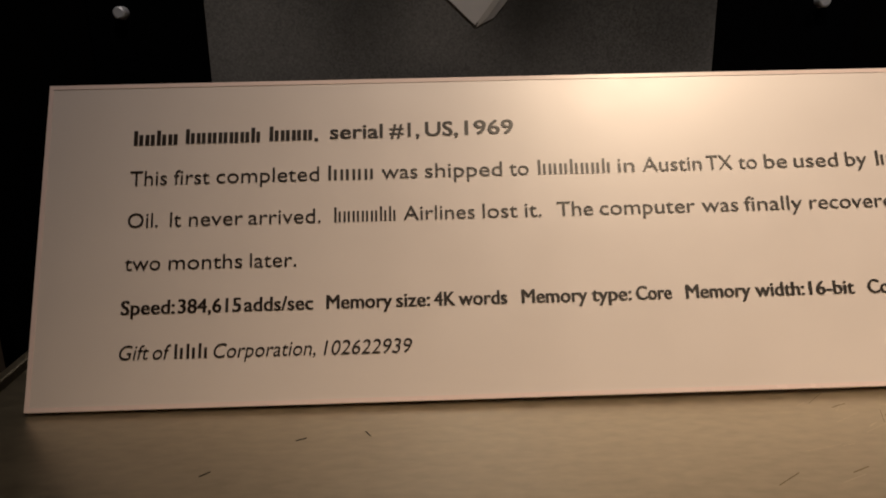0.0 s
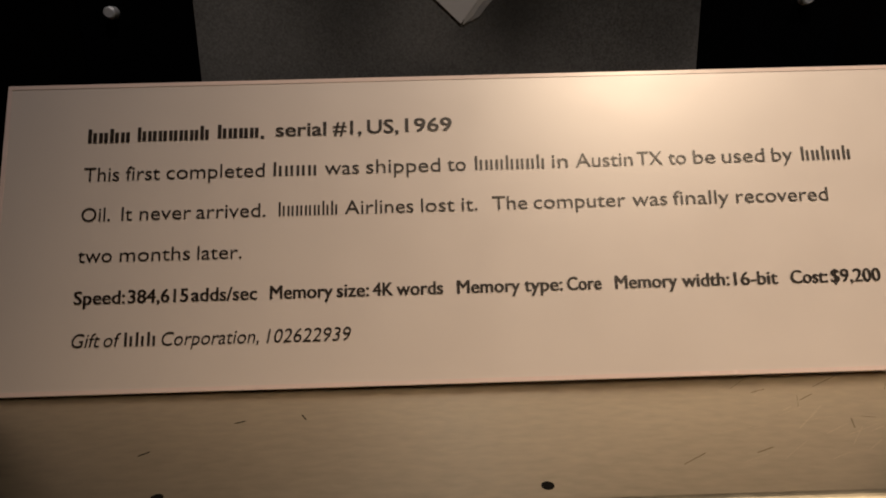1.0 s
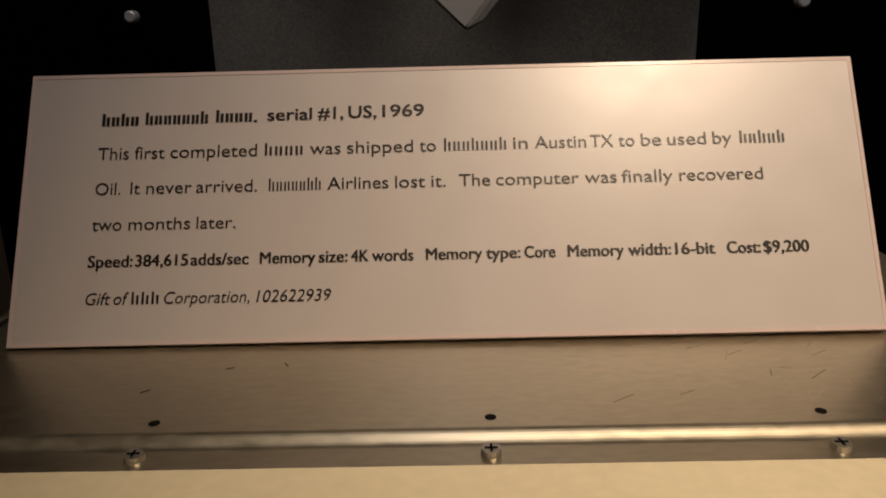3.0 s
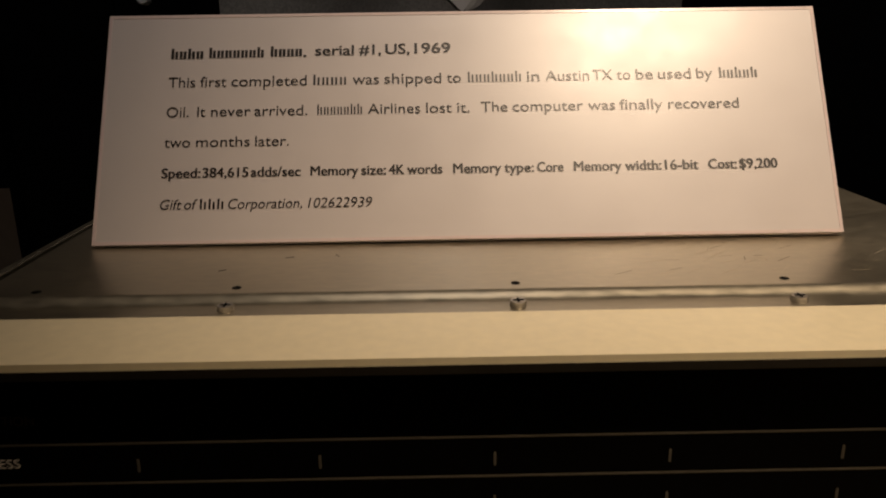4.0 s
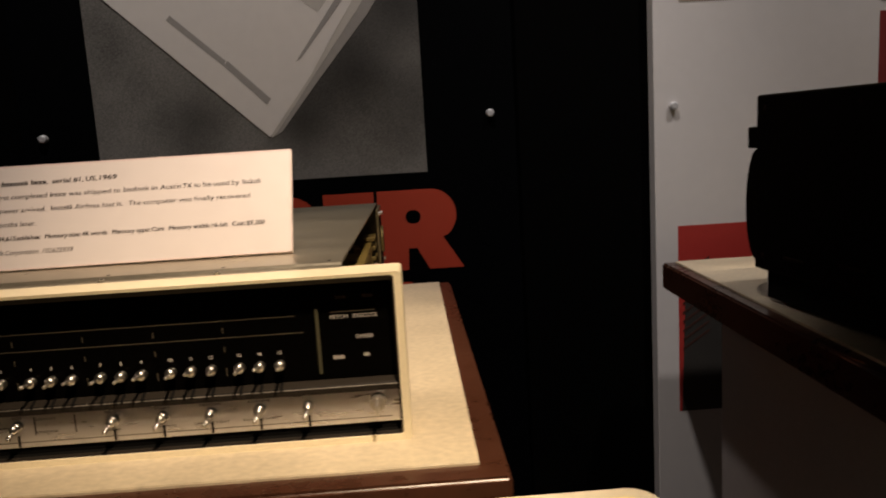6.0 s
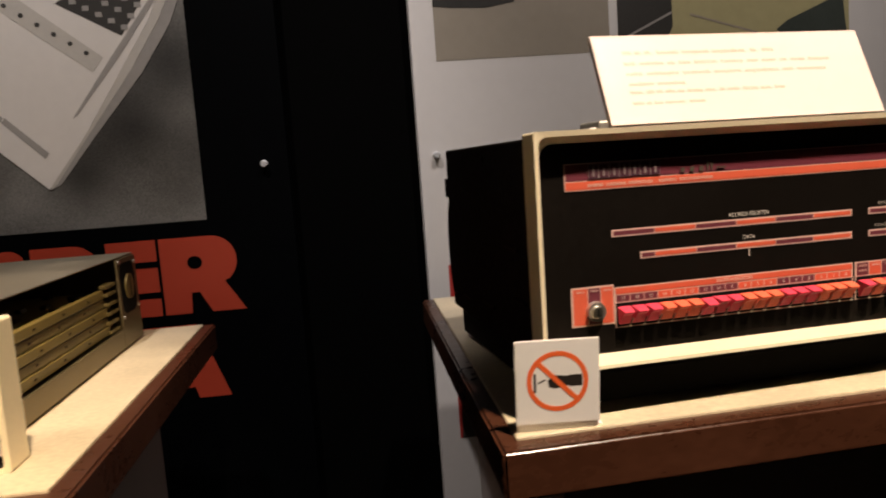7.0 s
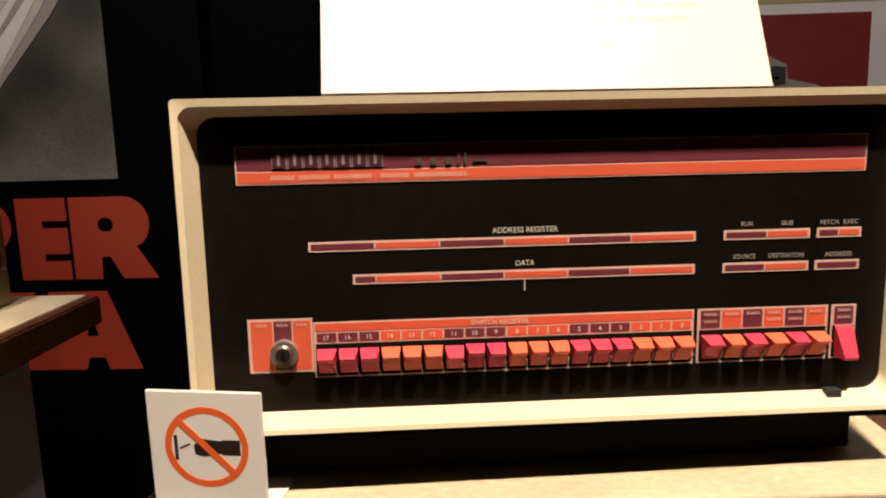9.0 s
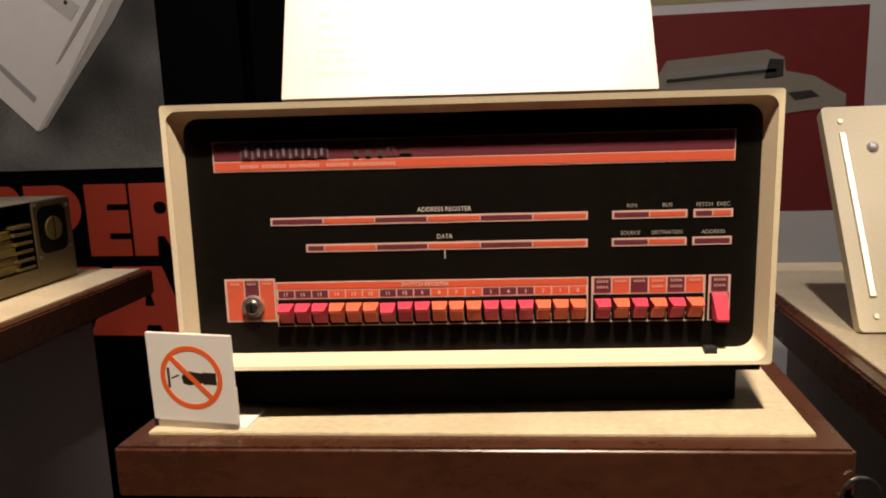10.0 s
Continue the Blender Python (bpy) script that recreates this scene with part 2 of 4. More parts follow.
def letters(text, x0, x1, z, height, y, material, parent, bold=0.0, slant=0.0, name="lettering"):
    """A line of writing from x0 to x1 on the baseline z, facing -y, cap height as given (x1 None: natural width about x0)."""
    cu = bpy.data.curves.new("writing", "FONT")
    cu.body, cu.offset, cu.resolution_u, cu.shear = text, bold, 3, slant
    tmp = bpy.data.objects.new("writing", cu)
    scene.collection.objects.link(tmp)
    me = bpy.data.meshes.new_from_object(tmp)
    bpy.data.objects.remove(tmp)
    bpy.data.curves.remove(cu)
    xs = [v.co.x for v in me.vertices]
    lo, hi = min(xs), max(xs)
    sz = height / 0.70
    sx = sz if x1 is None else (x1 - x0) / (hi - lo)
    if x1 is None:
        x0 -= (hi - lo) * sx / 2
    for v in me.vertices:
        v.co = Vector((x0 + (v.co.x - lo) * sx, y, z + v.co.y * sz))
    me.materials.clear()
    me.materials.append(material)
    ob = new(name, me)
    ob.parent = parent
    return ob


def bars(shape, x0, x1, z, height, y, material, parent, name="print_bar", weight=0.5):
    """Plain upright strokes in place of a word: A tall, x low, p hanging, blank a gap, a point small."""
    own = bmesh.new()
    step = (x1 - x0) / len(shape)
    for i, c in enumerate(shape):
        if c == " ":
            continue
        lo, hi = {"A": (0, 1), "x": (0, 0.72), "p": (-0.28, 0.72), ".": (-0.08, 0.12)}[c]
        w = step * weight * 0.46
        for k, cx in enumerate((x0 + (i + 0.27) * step, x0 + (i + 0.73) * step)):
            if c == "." and k:
                continue
            top = min(hi, 0.72) if k else hi
            slab(rect(cx - w / 2, cx + w / 2, z + (0 if k else lo) * height, z + top * height), y, y + 0.0001, own)
    return part(name, own, material, parent)


# ---- the room ----
def setting(name, bm, material, label, category):
    return tagged(new(name, mesh_of(name, bm, material)), label, category, kind="structure")


setting("floor", box(-3.1, 4.6, -4.1, 0.95, -0.1, 0.0), M_CARPET, "dark grey carpet of a dim gallery", "floor")
setting("ceiling", box(-3.1, 4.6, -4.1, 0.95, 3.2, 3.3), M_CEIL, "dark painted gallery ceiling", "ceiling")
setting("wall_north", box(-3.1, 4.6, 0.83, 0.95, 0, 3.2), M_VOID, "black wall behind the display panels", "wall")
setting("wall_south", box(-3.1, 4.6, -4.2, -4.1, 0, 3.2), M_PLASTER, "grey painted gallery wall", "wall")
setting("wall_west", box(-3.2, -3.1, -4.1, 0.83, 0, 3.2), M_PLASTER, "grey painted gallery wall", "wall")
setting("wall_east", box(4.6, 4.7, -4.1, 0.83, 0, 3.2), M_PLASTER, "grey painted gallery wall", "wall")

WALL = 0.797


def bolt(parent, x, z, y=WALL, r=0.0075):
    own = rod((x, y, z), (x, y - 0.012, z), r, r * 0.94, None, 20)
    rod((x, y - 0.012, z), (x, y - 0.0135, z), r * 0.94, r * 0.7, own, 20)
    part("bolt", own, M_BOLT, parent, "round polished standoff bolt", smooth=False)


def flat(name, pts, level, material, parent, label=""):
    """A printed shape; level: how many sheets it lies above the panel."""
    return part(name, slab(pts, WALL - 0.0006 * level, WALL - 0.0006 * level + 0.0005), material, parent, label)


# black panel with the grey picture and the red headline
black_panel = thing("exhibit_board", pose(0, 0, 0), "black wall panel with a grey picture and red block lettering", "panel")
part("board", box(-0.435, 0.458, WALL, 0.829, 0.35, 2.05, 0.002), M_WALLBLACK, black_panel)
for bx in (-0.394, 0.411):
    for bz in (1.178, 1.90):
        bolt(black_panel, bx, bz)
flat("picture", rect(-0.301, 0.290, 1.078, 1.80), 1, M_PHOTOGREY, black_panel, "grey photograph of a pale machine set at a slant")
flat("picture_side", [(0.010, 1.156), (0.030, 1.166), (0.10, 1.25), (0.20, 1.365), (0.262, 1.455), (0.29, 1.52), (0.29, 1.80), (0.23, 1.80)], 3, M_PHOTOMID, black_panel)
flat("picture_side", [(0.010, 1.156), (0.022, 1.166), (0.09, 1.255), (0.18, 1.37), (0.243, 1.465), (0.29, 1.56), (0.29, 1.80), (0.20, 1.80)], 4, M_PHOTOLIGHT, black_panel)
flat("picture_machine", [(-0.296, 1.446), (0.008, 1.158), (0.09, 1.262), (0.225, 1.465), (0.27, 1.57), (0.27, 1.80), (-0.296, 1.80)], 5, M_PHOTOWHITE, black_panel)
flat("picture_slot", [(-0.155, 1.372), (-0.148, 1.380), (-0.058, 1.297), (-0.062, 1.288)], 6, M_PHOTOMID, black_panel)
flat("picture_slot", [(-0.062, 1.288), (-0.055, 1.297), (0.016, 1.226), (0.008, 1.216)], 6, M_PHOTOMID, black_panel)
flat("picture_slot", [(0.066, 1.288), (0.076, 1.294), (0.165, 1.40), (0.24, 1.50), (0.228, 1.50), (0.15, 1.40)], 6, M_PHOTOMID, black_panel)
flat("picture_band", [(-0.07, 1.515), (0.112, 1.372), (0.134, 1.398), (-0.04, 1.54)], 6, M_PHOTOLIGHT, black_panel)
for k in range(6):
    hx, hz = -0.03 + 0.027 * k, 1.500 - 0.0185 * k
    flat("picture_key", circle(hx, hz, 0.0045, 10), 7, M_PHOTODARK, black_panel)
flat("picture_keyboard", [(0.06, 1.50), (0.172, 1.436), (0.215, 1.50), (0.16, 1.56)], 6, M_PHOTODARK, black_panel)
for k in range(3):
    for j in range(5):
        hx, hz = 0.085 + 0.022 * j + 0.014 * k, 1.497 - 0.0125 * j + 0.020 * k
        flat("picture_key", rect(hx, hx + 0.012, hz, hz + 0.009), 7, M_PHOTOMID, black_panel)

# headline in heavy red block shapes, two rows
HB, HT, LB, LT = 0.895, 1.046, 0.722, 0.872


def headline(pts, level=1):
    flat("red_block_shape", pts, level, M_REDWALL, black_panel)


def gap(pts):
    flat("black_gap", pts, 2, M_WALLBLACK, black_panel)


headline([(-0.045, HB), (-0.005, HB), (-0.005, 0.945)] + [(0.030 + 0.052 * math.cos(radians(a)), 0.9955 + 0.0505 * math.sin(radians(a))) for a in range(-90, 91, 12)] + [(-0.045, HT)])
gap(round_rect(-0.005, 0.030, 0.982, 1.010, 0.012))
headline([(0.093, HB), (0.187, HB), (0.187, HT), (0.093, HT)])
gap(rect(0.141, 0.188, 0.931, 0.943))
gap(rect(0.141, 0.188, 0.992, 1.004))
headline([(0.193, HB), (0.244, HB), (0.246, 0.936), (0.262, 0.936), (0.284, HB), (0.349, HB), (0.312, 0.955)]
         + [(0.292 + 0.047 * math.cos(radians(a)), 0.997 + 0.049 * math.sin(radians(a))) for a in range(-50, 91, 10)] + [(0.193, HT)])
gap(round_rect(0.244, 0.272, 0.983, 1.008, 0.012))
headline([(-0.075, LT), (-0.012, LT), (0.020, 0.80), (0.052, LT), (0.112, LT), (0.055, LB), (-0.015, LB)])
headline([(0.071, LB), (0.138, LT), (0.248, LT), (0.303, LB), (0.240, LB), (0.233, 0.745), (0.203, 0.745), (0.195, LB)])
gap([(0.203, 0.788), (0.224, 0.788), (0.211, 0.838)])
for x0, x1, z0, z1 in ((-0.40, -0.305, HB, HT), (-0.295, -0.20, HB, HT), (-0.19, -0.055, HB, HT), (-0.36, -0.24, LB, LT), (-0.23, -0.095, LB, LT)):
    headline(round_rect(x0, x1, z0, z1, 0.03))

# white panel with pictures
white_panel = thing("exhibit_board", pose(0, 0, 0), "white wall panel with four printed pictures", "panel")
part("board", box(0.717, 1.90, WALL, 0.829, 0.25, 2.05, 0.002), M_WALLWHITE, white_panel)
bolt(white_panel, 0.752, 1.171)
bolt(white_panel, 0.752, 1.93)
bolt(white_panel, 1.865, 1.171)
flat("picture", rect(0.766, 1.126, 1.356, 1.70), 1, M_TAN, white_panel, "tan photograph with a dark object")
flat("picture_shape", [(0.766, 1.462), (0.80, 1.458), (0.87, 1.455), (0.93, 1.464), (0.945, 1.50), (0.766, 1.50)], 2, M_PHOTODARK, white_panel)
flat("picture", rect(1.144, 1.655, 1.340, 1.70), 1, M_KHAKI, white_panel, "photograph of a khaki cabinet with a dark screen")
flat("picture_shape", [(1.144, 1.340), (1.23, 1.340), (1.262, 1.40), (1.255, 1.70), (1.144, 1.70)], 2, M_PHOTODARK, white_panel)
flat("picture_line", [(1.144, 1.372), (1.26, 1.425), (1.26, 1.430), (1.144, 1.377)], 3, M_PHOTOMID, white_panel)
flat("picture_shape", [(1.49, 1.382), (1.515, 1.40), (1.64, 1.45), (1.65, 1.36), (1.535, 1.342)], 2, M_TEAL, white_panel)
flat("picture_line", [(1.30, 1.42), (1.45, 1.375), (1.45, 1.379), (1.30, 1.424)], 2, M_TAN, white_panel)
flat("picture", rect(1.143, 1.600, 0.966, 1.322), 1, M_MAROON, white_panel, "maroon photograph of a grey printing terminal")
flat("picture_shape", rect(1.385, 1.462, 0.966, 1.150), 2, M_PHOTODARK, white_panel)
flat("picture_shape", [(1.21, 1.142), (1.24, 1.205), (1.262, 1.242), (1.434, 1.254), (1.463, 1.240), (1.466, 1.216), (1.515, 1.205), (1.569, 1.172), (1.569, 1.152), (1.48, 1.143), (1.40, 1.132)], 3, M_TAN, white_panel)
flat("picture_shape", [(1.262, 1.200), (1.45, 1.212), (1.45, 1.232), (1.262, 1.222)], 4, M_PHOTOMID, white_panel)
flat("picture_shape", [(1.262, 1.203), (1.45, 1.215), (1.45, 1.221), (1.262, 1.209)], 5, M_PHOTODARK, white_panel)
flat("picture_shape", [(1.43, 1.205), (1.462, 1.208), (1.462, 1.236), (1.438, 1.238)], 5, M_PHOTODARK, white_panel)
flat("picture_shape", [(1.472, 1.178), (1.51, 1.181), (1.524, 1.170), (1.484, 1.164)], 4, M_PHOTODARK, white_panel)
flat("picture", rect(0.760, 1.20, 0.575, 0.945), 1, M_PHOTORED, white_panel, "red photograph of a dark slanted object")
flat("picture_shape", [(0.765, 0.575), (0.775, 0.868), (0.79, 0.872), (1.20, 0.85), (1.20, 0.575)], 2, M_PHOTODARK, white_panel)
for k in range(9):
    flat("picture_line", [(0.768, 0.70 + 0.018 * k), (0.82, 0.735 + 0.018 * k), (0.82, 0.740 + 0.018 * k), (0.768, 0.705 + 0.018 * k)], 3, M_REDINK, white_panel)

far_panel = thing("exhibit_board", pose(0, 0, 0), "black wall panel with a dim brown picture", "panel")
part("board", box(-1.6, -0.605, WALL, 0.829, 0.25, 2.05, 0.002), M_WALLBLACK, far_panel)
flat("picture", rect(-1.2, -0.606, 0.60, 0.938), 1, M_BROWNPIC, far_panel, "dim brown photograph")


# ---- platforms ----
def platform(corners, mat_corners, ped, label, top=0.897, thick=0.046):
    ob = thing("display_platform", pose(0, 0, 0), label, "platform", "display platforms")

    def prism(c, z0, z1, bevel=0.0):
        own = bmesh.new()
        lo = [own.verts.new((x, y, z0)) for x, y in c]
        hi = [own.verts.new((x, y, z1)) for x, y in c]
        own.faces.new(lo[::-1])
        own.faces.new(hi)
        for i in range(4):
            j = (i + 1) % 4
            own.faces.new((lo[i], lo[j], hi[j], hi[i]))
        if bevel:
            bmesh.ops.bevel(own, geom=own.edges[:], offset=bevel, segments=3, affect="EDGES")
        return own
    part("pedestal", prism(ped, 0.0, top - thick), M_PED, ob, "grey painted pedestal")
    part("tabletop", prism(corners, top - thick, top, 0.003), M_WOOD, ob, "reddish brown wood veneer top")
    part("inset_sheet", prism(mat_corners, top - 0.001, top + 0.003, 0.0008), M_MAT, ob, "cream stone-patterned laminate sheet")
    return ob


platform([(-0.318, -0.080), (0.318, -0.080), (0.313, 0.648), (-0.318, 0.648)],
         [(-0.296, -0.056), (0.296, -0.056), (0.294, 0.640), (-0.296, 0.640)],
         [(-0.24, 0.03), (0.235, 0.03), (0.210, 0.60), (-0.24, 0.60)],
         "brown-edged display platform with cream laminate top on a grey pedestal")
platform([(0.687, -0.090), (1.278, -0.060), (1.278, 0.690), (0.692, 0.690)],
         [(0.705, -0.064), (1.256, -0.037), (1.256, 0.680), (0.712, 0.680)],
         [(0.77, 0.03), (1.20, 0.05), (1.20, 0.62), (0.77, 0.62)],
         "brown-edged display platform under the second machine, cream laminate top")
platform([(1.350, -0.040), (1.98, -0.040), (1.98, 0.660), (1.340, 0.660)],
         [(1.368, -0.020), (1.96, -0.020), (1.96, 0.645), (1.358, 0.645)],
         [(1.43, 0.05), (1.90, 0.05), (1.90, 0.60), (1.43, 0.60)],
         "brown-edged display platform with cream laminate top beside the second machine")

# wire hook on the front of the second platform
hook = thing("wire_hook", pose(1.268, -0.0615, 0.872), "small bent metal wire hook on the platform's front", "hook")
own = bmesh.new()
prev = None
for k in range(9):
    a = radians(200 - 25 * k)
    q = Vector((0.012 + 0.014 * math.cos(a), -0.004, -0.010 + 0.016 * math.sin(a)))
    if prev is not None:
        rod(prev, q, 0.0016, None, own, 8)
    prev = q
rod((-0.001, 0.004, -0.012), (-0.001, -0.005, -0.012), 0.002, None, own, 8)
part("wire", own, M_CHROME, hook)

# reading rail in front of the first platform
rail = thing("reading_rail", pose(0, -0.097, 0.888, -62, 0, 0), "slanted reading rail with a bright cream face and pale rounded rim", "reading rail")
part("rim", slab(round_rect(-0.42, 0.424, -0.26, 0.0, 0.03), -0.004, 0.012), M_RAILEDGE, rail)
part("face", slab(round_rect(-0.412, 0.416, -0.252, -0.008, 0.024), -0.006, -0.003), M_RAIL, rail)
for sx in (-0.3, 0.3):
    part("bracket", box(sx - 0.02, sx + 0.02, 0.012, 0.10, -0.16, -0.13, 0.002), M_BLACKMATT, rail)


# ---- first machine ----
T1 = 0.900
nova = thing("minicomputer", pose(0, 0, T1), "rack minicomputer with black switch panel, cream frame and bare aluminium top", "computer")
HX, HZ = 0.2455, 0.1408
frame_bm = ring(round_rect(-HX, HX, 0.0, HZ, 0.0035), round_rect(-HX + 0.0065, HX - 0.0065, 0.005, HZ - 0.0026, 0.003), (-0.0050, -0.0046, 0.034, 0.034))
part("bezel_frame", frame_bm, M_CREAM, nova, "cream enamelled bezel frame")
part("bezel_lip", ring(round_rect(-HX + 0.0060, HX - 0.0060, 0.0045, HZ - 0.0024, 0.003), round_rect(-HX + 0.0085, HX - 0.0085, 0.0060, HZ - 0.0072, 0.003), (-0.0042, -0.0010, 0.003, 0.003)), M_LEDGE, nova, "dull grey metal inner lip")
part("bezel_lining", ring(round_rect(-HX + 0.0062, HX - 0.0062, 0.0050, HZ - 0.0040, 0.003), round_rect(-HX + 0.0086, HX - 0.0086, 0.0061, HZ - 0.0073, 0.003), (0.0031, 0.0031, 0.020, 0.020)), M_BLACKMATT, nova)
panel = part("switch_panel", box(-0.2380, 0.2380, 0.0100, 0.024, 0.048, 0.1350, 0.0005), M_BLACK, nova, "glossy black switch panel with white legends")
PY = 0.0097
for z, x1 in ((0.1062, 0.156), (0.0920, 0.162)):
    part("rule", slab(rect(-0.190, x1, z, z + 0.0006), PY, PY + 0.0004), M_DIMINK, panel)
for gx in (-0.129, -0.0713, -0.0153, 0.0411, 0.0972):
    for z0, z1 in ((0.0962, 0.1008), (0.0805, 0.0850), (0.0600, 0.0668)):
        part("tick", slab(rect(gx - 0.0004, gx + 0.0004, z0, z1), PY, PY + 0.0004), M_DIMINK, panel)
part("divider", slab(rect(0.1728, 0.1752, 0.0565, 0.1110), PY - 0.001, PY + 0.0004), M_OLIVE, panel)
part("rule", slab(rect(0.185, 0.2215, 0.1073, 0.1080), PY, PY + 0.0004), M_DIMINK, panel)
for text, x0, x1, z, h, m in (("ADDRESS", -0.1870, -0.1662, 0.0985, 0.0032, M_WHITEINK), ("DATA", -0.187, -0.1750, 0.0820, 0.0032, M_WHITEINK),
                              ("CARRY", -0.170, -0.1590, 0.0733, 0.0024, M_WHITEINK), ("INSTRUCTION", -0.187, -0.1595, 0.1135, 0.0032, M_REDINK),
                              ("LOCK", -0.2150, -0.2070, 0.0910, 0.0024, M_WHITEINK), ("FETCH", 0.1850, 0.1990, 0.1020, 0.0032, M_WHITEINK),
                              ("EXECUTE", 0.2040, 0.2230, 0.1020, 0.0032, M_WHITEINK), ("DEFER", 0.2050, 0.2190, 0.0845, 0.0032, M_WHITEINK)):
    letters(text, x0, x1, z, h, PY, m, panel)
bars("AAA", 0.1850, 0.1942, 0.0680, 0.0032, PY, M_WHITEINK, panel, weight=0.75)
bars("AA", 0.2100, 0.2152, 0.0688, 0.0032, PY, M_WHITEINK, panel, weight=0.75)
bars("AAA", 0.190, 0.199, 0.1185, 0.0028, PY, M_REDINK, panel, weight=0.75)
bars("AAA", 0.212, 0.221, 0.1185, 0.0028, PY, M_REDINK, panel, weight=0.75)

toggle_x = [-0.1415] + [g + 0.0164 * i for g in (-0.1160, -0.0594, -0.0036, 0.0528, 0.1085) for i in range(3)]
nut_mesh = mesh_of("nut", ball((0, -0.0045, 0), 0.0044, rod((0, 0, 0), (0, -0.0030, 0), 0.0040, 0.0040, None, 16), (1, 0.9, 1)), M_CHROME, True)
lever_mesh = mesh_of("lever", ball((0, -0.0185, 0.0012), 0.0014, rod((0, -0.0075, 0.0), (0, -0.0185, 0.0012), 0.0010, 0.0014, None, 10), (1, 1, 1), 10, 6), M_CHROME, True)
for i, x in enumerate(toggle_x):
    sw = new("toggle_switch", nut_mesh)
    sw.parent, sw.location = panel, (x, 0.0100, 0.0668)
    tagged(sw, "chrome bat-handle toggle switch")
    lv = new("lever", lever_mesh)
    lv.parent = sw
    lv.rotation_euler = (radians((i * 37 % 11 - 5) * 0.8), 0, radians((i * 53 % 7 - 3) * 1.5))
    letters(str(i), x, None, 0.0755, 0.0027, PY, M_WHITEINK, panel, 0.015)

# silver ledge and lower switch strip
own = bmesh.new()
ledge = [(0.0095, 0.0510), (0.0030, 0.0480), (0.0016, 0.0460), (0.0020, 0.0415), (0.0060, 0.0410), (0.0060, 0.0400), (0.030, 0.0400), (0.030, 0.0510)]
a = [own.verts.new((-0.2368, y, z)) for y, z in ledge]
b = [own.verts.new((0.2368, y, z)) for y, z in ledge]
own.faces.new(a)
own.faces.new(b[::-1])
for i in range(len(ledge)):
    j = (i + 1) % len(ledge)
    own.faces.new((a[j], a[i], b[i], b[j]))
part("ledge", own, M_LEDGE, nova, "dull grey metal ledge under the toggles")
own = bmesh.new()
ledge = [(0.0080, 0.0400), (0.0074, 0.0125), (0.030, 0.0125), (0.030, 0.0400)]
a = [own.verts.new((-0.2368, y, z)) for y, z in ledge]
b = [own.verts.new((0.2368, y, z)) for y, z in ledge]
own.faces.new(a)
own.faces.new(b[::-1])
for i in range(len(ledge)):
    j = (i + 1) % len(ledge)
    own.faces.new((a[j], a[i], b[i], b[j]))
strip = part("lower_strip", own, M_COOLSTEEL, nova, "brushed silver lower switch strip")
# thin black slivers laid on the ledge as the toggles' shadows
for x in toggle_x[4:]:
    own = bmesh.new()
    prof = [(0.0095, 0.0513), (0.0028, 0.0483), (0.0014, 0.0461), (0.0017, 0.0458), (0.0032, 0.0478), (0.0095, 0.0507)]
    a = [own.verts.new((x - 0.0012, y, z)) for y, z in prof]
    b = [own.verts.new((x + 0.0012, y, z)) for y, z in prof]
    own.faces.new(a)
    own.faces.new(b[::-1])
    for i in range(len(prof)):
        j = (i + 1) % len(prof)
        own.faces.new((a[j], a[i], b[i], b[j]))
    part("dark_sliver", own, M_BLACKMATT, strip)
part("plinth", box(-0.2368, 0.2368, 0.0090, 0.034, 0.0062, 0.0125, 0.0003), M_BLACKMATT, nova, "black recessed plinth")
part("ledge_edge", rod((-0.2366, 0.0022, 0.0462), (0.2366, 0.0022, 0.0462), 0.0005, None, None, 8), M_STEEL, nova, "thin silver edge of the ledge")


def front(z):
    return 0.0074 + 0.0006 * (z - 0.0125) / 0.0275 - 0.0003


part("strip_rule", slab(rect(-0.230, 0.230, 0.0165, 0.0170), front(0.0167), 0.0085), M_INK, strip)
paddle_x = [-0.190, -0.152, -0.1135, -0.0755, 0.002, 0.042, 0.0815, 0.1215, 0.1615]
for i, x in enumerate(paddle_x):
    own = rod((x, 0.0080, 0.0300), (x, 0.0020, 0.0300), 0.0050, 0.0042, None, 16)
    sw = part("lever_switch", ball((x, 0.0015, 0.0300), 0.0042, own), M_CHROME, strip, "chrome lever switch", smooth=True)
    up = 1 if i < 4 else -1
    own = rod((x, 0.0, 0.0300), (x + 0.001 * up, -0.0100, 0.0300 - 0.0035), 0.0014, 0.0020, None, 10)
    part("lever", ball((x + 0.001 * up, -0.0100, 0.0265), 0.0020, own, (1, 1, 1), 10, 6), M_CHROME, sw, smooth=True)
    if i >= 3:
        part("dark_sliver", box(x - 0.001, x + 0.001, 0.0070, 0.0080, 0.0130, 0.0225), M_INK, strip)
own = rod((0.2190, 0.0080, 0.0305), (0.2190, -0.0010, 0.0305), 0.0070, 0.0062, None, 18)
lock = part("key_switch", own, M_STEEL, strip, "round key lock with a metal key")
part("key", box(0.2180, 0.2200, -0.0170, -0.0010, 0.0255, 0.0350, 0.0006), M_LOCK, lock)
SY = 0.0062
for text, x, z in (("AC0", -0.190, 0.0372), ("AC1", -0.152, 0.0372), ("AC2", -0.1135, 0.0372), ("AC3", -0.0755, 0.0372), ("RESET", 0.002, 0.0372), ("START", 0.042, 0.0372),
                   ("DEPOSIT", 0.0815, 0.0372), ("EXAMINE", 0.1215, 0.0372)):
    w = 0.0013 * len(text)
    letters(text, x - w, x + w, z - 0.0006, 0.0020, front(z), M_INK, strip)
